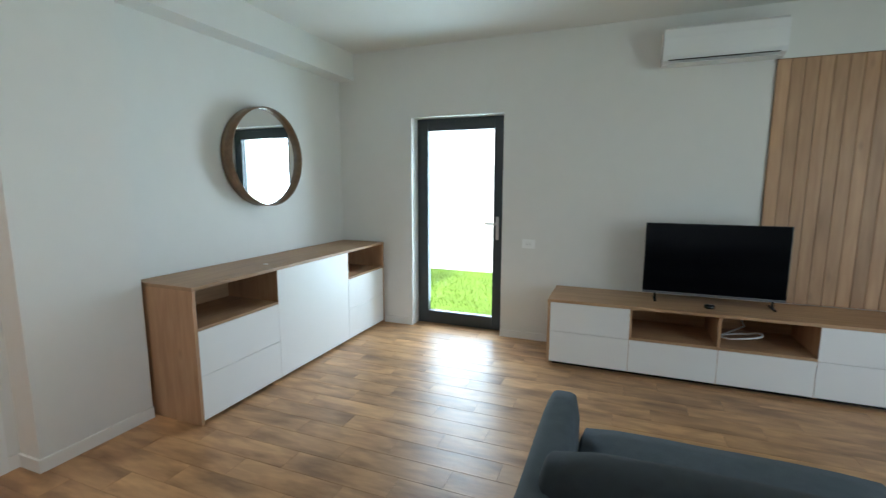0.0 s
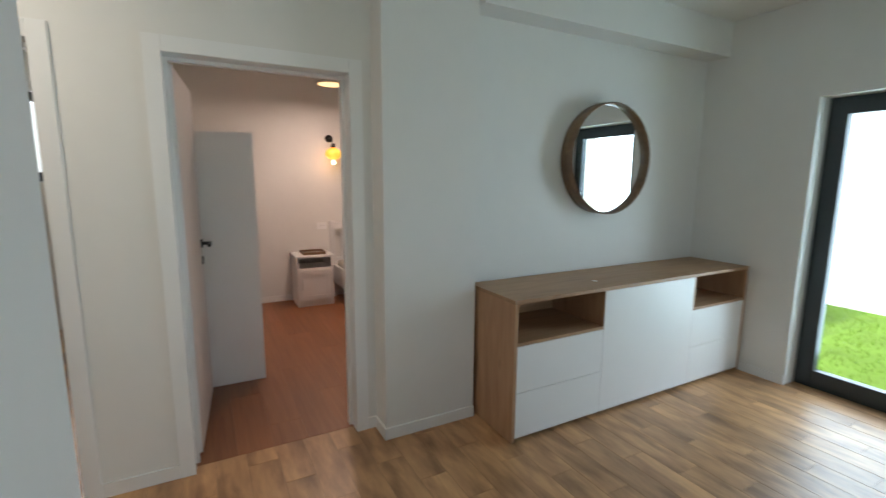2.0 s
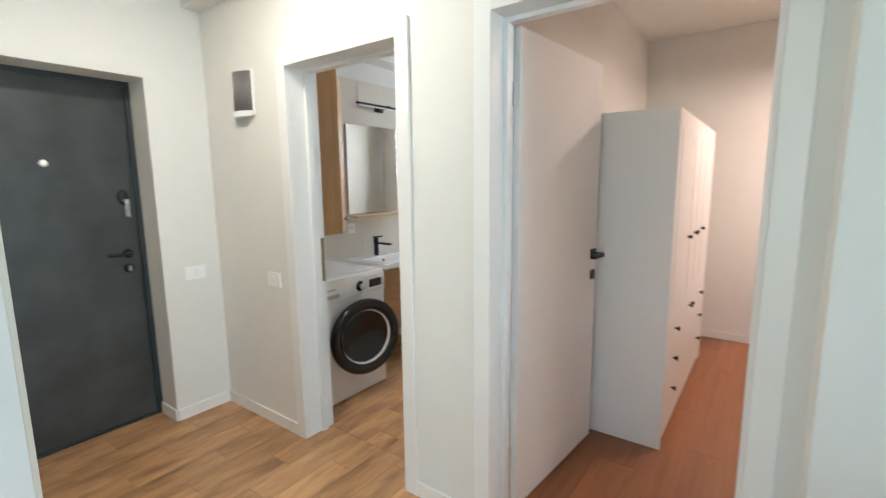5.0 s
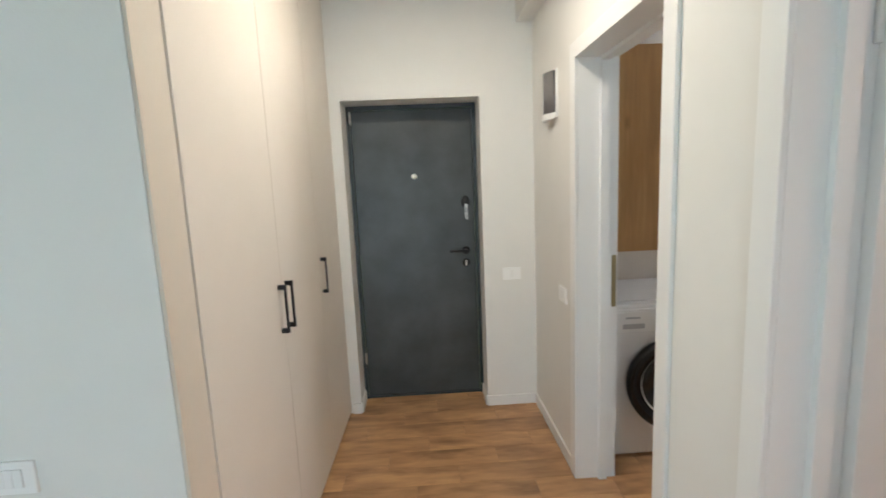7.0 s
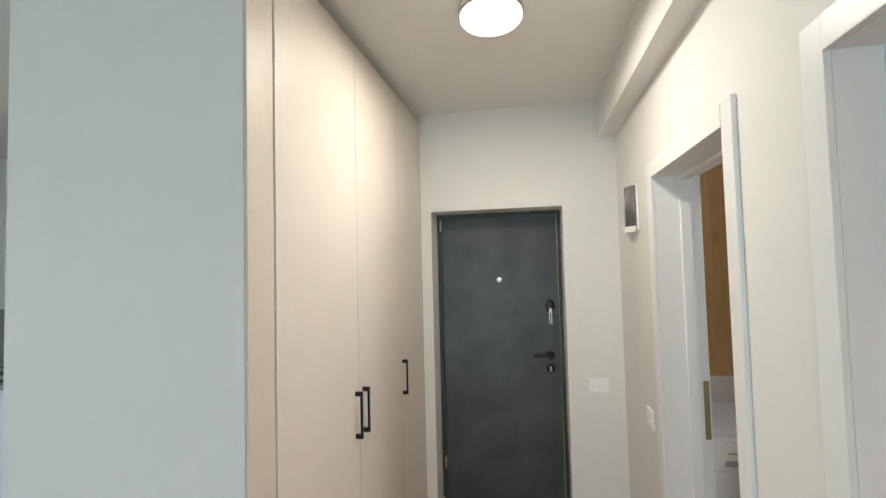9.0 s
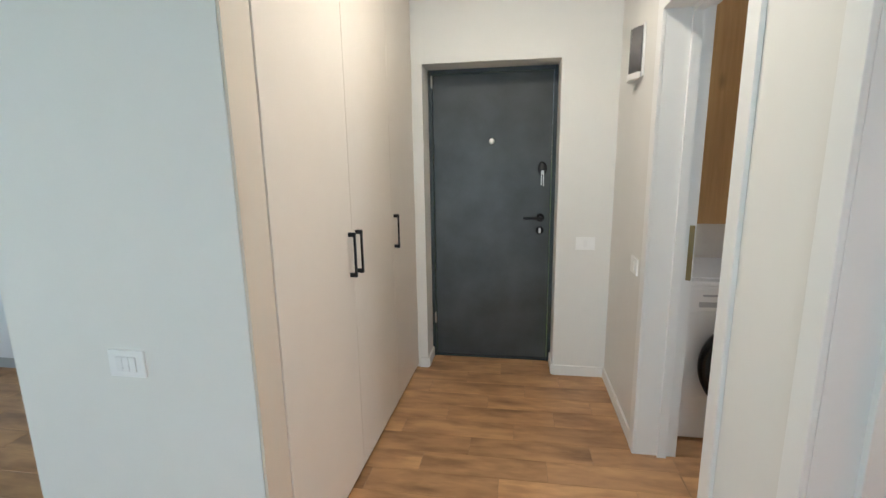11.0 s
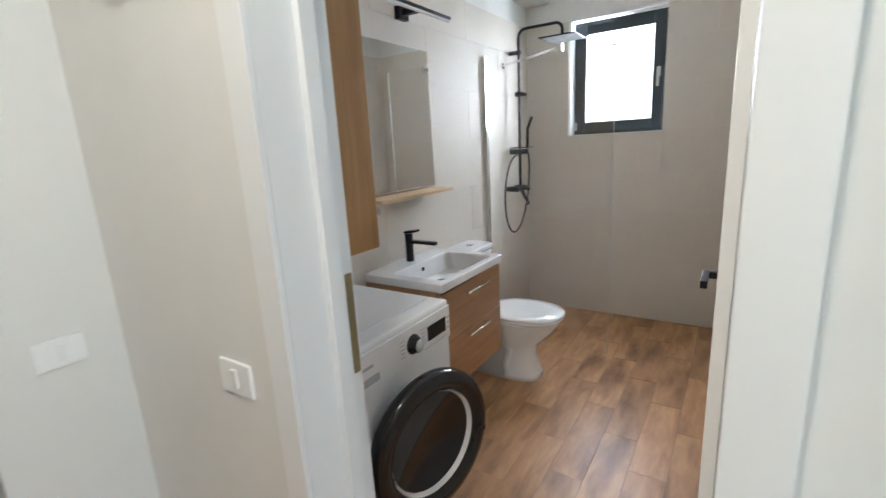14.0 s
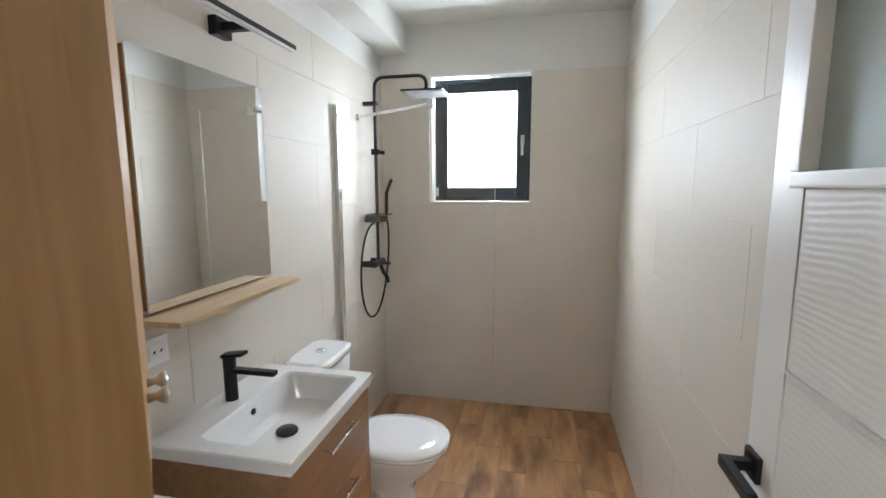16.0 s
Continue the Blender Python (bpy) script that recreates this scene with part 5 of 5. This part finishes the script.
win = thing("window_1", (3.2, -0.655, 1.431), "small anthracite bathroom window with a white reveal", "window", kind="structure")
WA, WB, WC, WD = -0.990, -0.330, 1.437, 2.262
WFX0, WFX1 = 3.205, 3.270
part("reveal", box(3.103, 3.205, -0.3295, -0.3175, 1.4315, 2.2755), TRIM, win)
part("reveal", box(3.103, 3.205, -0.9915, -0.3300, 2.2625, 2.2755), TRIM, win)
part("window_sill", box(3.088, 3.205, -0.9915, -0.3300, 1.4312, 1.4365, 0.001), TRIM, win)
part("window_frame", box(WFX0, WFX1, WA, WA + 0.035, WC, WD, 0.003), ANTHRA, win)
part("window_frame", box(WFX0, WFX1, WB - 0.035, WB, WC, WD, 0.003), ANTHRA, win)
part("window_frame", box(WFX0, WFX1, WA + 0.0355, WB - 0.0355, WD - 0.035, WD, 0.003), ANTHRA, win)
part("window_frame", box(WFX0, WFX1, WA + 0.0355, WB - 0.0355, WC, WC + 0.035, 0.003), ANTHRA, win)
sash = part("sash", box(WFX0 - 0.012, WFX1 - 0.01, WA + 0.022, WA + 0.092, WC + 0.022, WD - 0.022, 0.004), ANTHRA, win, "anthracite opening sash")
part("stile", box(WFX0 - 0.012, WFX1 - 0.01, WB - 0.092, WB - 0.022, WC + 0.022, WD - 0.022, 0.004), ANTHRA, sash)
part("rail", box(WFX0 - 0.0118, WFX1 - 0.01, WA + 0.0925, WB - 0.0925, WD - 0.092, WD - 0.022, 0.004), ANTHRA, sash)
part("rail", box(WFX0 - 0.0118, WFX1 - 0.01, WA + 0.0925, WB - 0.0925, WC + 0.022, WC + 0.092, 0.004), ANTHRA, sash)
wp = part("pane", box(3.228, 3.234, WA + 0.088, WB - 0.088, WC + 0.088, WD - 0.088), GLASS, sash, "clear glass pane")
wp.visible_shadow = False
part("handle", box(WFX0 - 0.024, WFX0 - 0.0125, WA + 0.040, WA + 0.066, 1.815, 1.880, 0.003), STEEL, sash, "grey window handle")
part("grip", box(WFX0 - 0.052, WFX0 - 0.038, WA + 0.044, WA + 0.062, 1.745, 1.870, 0.005), STEEL, sash)
part("neck", rod((WFX0 - 0.02, WA + 0.053, 1.855), (WFX0 - 0.045, WA + 0.053, 1.855), 0.009), STEEL, sash)
part("hinge", rod((WFX0 - 0.016, WB - 0.018, 1.47), (WFX0 - 0.016, WB - 0.018, 1.53), 0.008), STEEL, win)
part("sticker", box(3.2268, 3.2276, -0.640, -0.600, 2.075, 2.083), BLACKPL, sash, "tiny dark sticker")
# added panel: glows so the window reads white, and keeps the sun out
solo("backdrop", box(6.0, 6.2, -8, 8, -0.06, 9), glow("window_backdrop_glow", (0.95, 0.97, 1.0), 1.6), "glowing white panel standing for overexposed daylight outside the bathroom window", "backdrop", kind="structure")

# ---- bathroom wall tiles: large format, 0.9 x 0.3 ----
tile_me = {}


def tiles(owner_name, axis, a0, a1, face, out, z1, shift, skip=None):
    """Tiles on a wall that runs along axis; face: the front plane; out: the way the wall faces."""
    back = (a0, a1, face - out * 0.009, face - out * 0.0015, 0.001, z1)
    bb = (back[0], back[1], *sorted(back[2:4]), back[4], back[5]) if axis == "x" else (*sorted(back[2:4]), back[0], back[1], back[4], back[5])
    pieces = [bb]
    if skip:
        h0, h1, hz0, hz1 = skip
        pieces = [(bb[0], bb[1], a0, h0, 0.001, z1), (bb[0], bb[1], h1, a1, 0.001, z1), (bb[0], bb[1], h0, h1, 0.001, hz0)]
    owner = structure(owner_name, pieces, TGROUT, "beige large-format wall tiles with fine joints", "tiles")
    rows = []
    z = 1.443 % 0.3 - 0.3
    while z < z1:
        rows.append((max(z, 0.002), min(z + 0.3, z1)))
        z += 0.3
    for i, (za, zb) in enumerate(rows):
        if zb - za < 0.02:
            continue
        a = a0 - ((i * 0.5 + shift) % 1.0) * 0.9
        while a < a1:
            p, q = max(a, a0), min(a + 0.9, a1)
            spans = [(p, q, za, zb)]
            if skip and q > h0 and p < h1 and zb > hz0:
                spans = [(p, min(q, h0), za, zb), (max(p, h1), q, za, zb), (max(p, h0), min(q, h1), za, min(zb, hz0))]
            for u, v, s, t in spans:
                if v - u < 0.015 or t - s < 0.015:
                    continue
                key = (axis, out, round(v - u, 3), round(t - s, 3))
                if key not in tile_me:
                    w, h = v - u - 0.0014, t - s - 0.0014
                    if axis == "x":
                        bm = box(-w / 2, w / 2, -0.004, 0.004, -h / 2, h / 2)
                    else:
                        bm = box(-0.004, 0.004, -w / 2, w / 2, -h / 2, h / 2)
                    bmesh.ops.bevel(bm, geom=bm.edges[:], offset=0.0008, segments=1, affect="EDGES")
                    tile_me[key] = finish(bm, "tile", TILE)
                ob = new("tile", tile_me[key])
                ob.parent = owner
                c = face - out * 0.004
                ob.location = ROOM @ Vector(((u + v) / 2, c, (s + t) / 2) if axis == "x" else (c, (u + v) / 2, (s + t) / 2))
            a += 0.9


tiles("tiles_bath_north", "x", 0.17, 3.09, YN, -1, 2.268, 0.35)
tiles("tiles_bath_south", "x", 0.19, 3.09, -1.565, 1, 2.268, 0.80)
tiles("tiles_bath_east", "y", -1.565, YN, 3.09, -1, 2.268, 0.2, (-0.992, -0.317, 1.431, 2.27))
tiles("tiles_bath_west", "y", -0.715, YN, 0.18, 1, 2.268, 0.6)

ROOM = Matrix.Identity(4)

# ---- floors: wood-look tiles in the flat, laminate in the bedroom, all laid along x ----
floor = structure("floor", [(WEST - 0.25, 0.06, SOUTH - 0.2, 0.26, -0.06, -0.0014), (0.06, 3.40, -1.675, 0.26, -0.06, -0.0014)], GROUT, "rustic brown wood-look tile floor with fine joints", "floor")
floor_2 = structure("floor_bedroom", [(0.0605, 3.40, -5.4, -1.6755, -0.06, -0.0014)], GROUT, "reddish brown laminate bedroom floor", "floor")
meshes = {}
far_verts, far_faces = [], []


def plank_mesh(lx, ly, mat):
    key = (round(lx, 3), round(ly, 3), mat.name)
    if key not in meshes:
        bm = box(-lx / 2, lx / 2, -ly / 2, ly / 2, -0.03, 0.0)
        top = [e for e in bm.edges if all(v.co.z > -0.001 for v in e.verts)]
        bmesh.ops.bevel(bm, geom=top, offset=0.0007, segments=1, affect="EDGES")
        meshes[key] = finish(bm, "plank", mat)
    return meshes[key]


def planks(owner, x0, x1, y0, y1, shift, mat, length, width, gap):
    """Rows of boards; those far off at the west end are joined into one mesh."""
    row, y = 0, y1
    while y > y0 + 0.01:
        ya = max(y - width, y0)
        x = x0 - ((row * 0.37 + shift) % 1.0) * length
        while x < x1 - 0.01:
            a, b = max(x, x0), min(x + length, x1)
            if b - a > 0.03 and y - ya > 0.02:
                cx, cy, lx, ly = (a + b) / 2, (y + ya) / 2, b - a - gap, y - ya - gap
                if cx < -4.05:
                    n = len(far_verts)
                    far_verts.extend([(cx + i * lx / 2, cy + j * ly / 2, z) for z in (-0.03, 0) for i, j in ((-1, -1), (1, -1), (1, 1), (-1, 1))])
                    far_faces.extend([(n + 4, n + 5, n + 6, n + 7), (n, n + 1, n + 5, n + 4), (n + 1, n + 2, n + 6, n + 5), (n + 2, n + 3, n + 7, n + 6), (n + 3, n, n + 4, n + 7)])
                else:
                    ob = new("plank", plank_mesh(lx, ly, mat))
                    ob.parent = owner
                    ob.location = (cx, cy, 0)
            x += length
        y = ya
        row += 1


planks(floor, WEST, 0.06, SOUTH - 0.2, -1.66, 0.3, PLANK, 0.60, 0.15, 0.002)
planks(floor, -1.33, 0.17, -1.66, 0.26, 0.55, PLANK, 0.60, 0.15, 0.002)
planks(floor, WEST, -2.03, -1.66, 0.14, 0.1, PLANK, 0.60, 0.15, 0.002)
planks(floor, 0.17, 3.10, -1.67, -0.06, 0.2, PLANK, 0.60, 0.15, 0.002)
planks(floor_2, 0.061, 3.20, -5.2, -1.84, 0.7, LAMINATE, 1.28, 0.19, 0.001)
fm = bpy.data.meshes.new("far_planks")
fm.from_pydata(far_verts, [], far_faces)
fm.materials.append(PLANK)
fo = tagged(new("far_planks", fm), "rustic brown wood-look tiles", kind="stuff")
fo.parent = floor
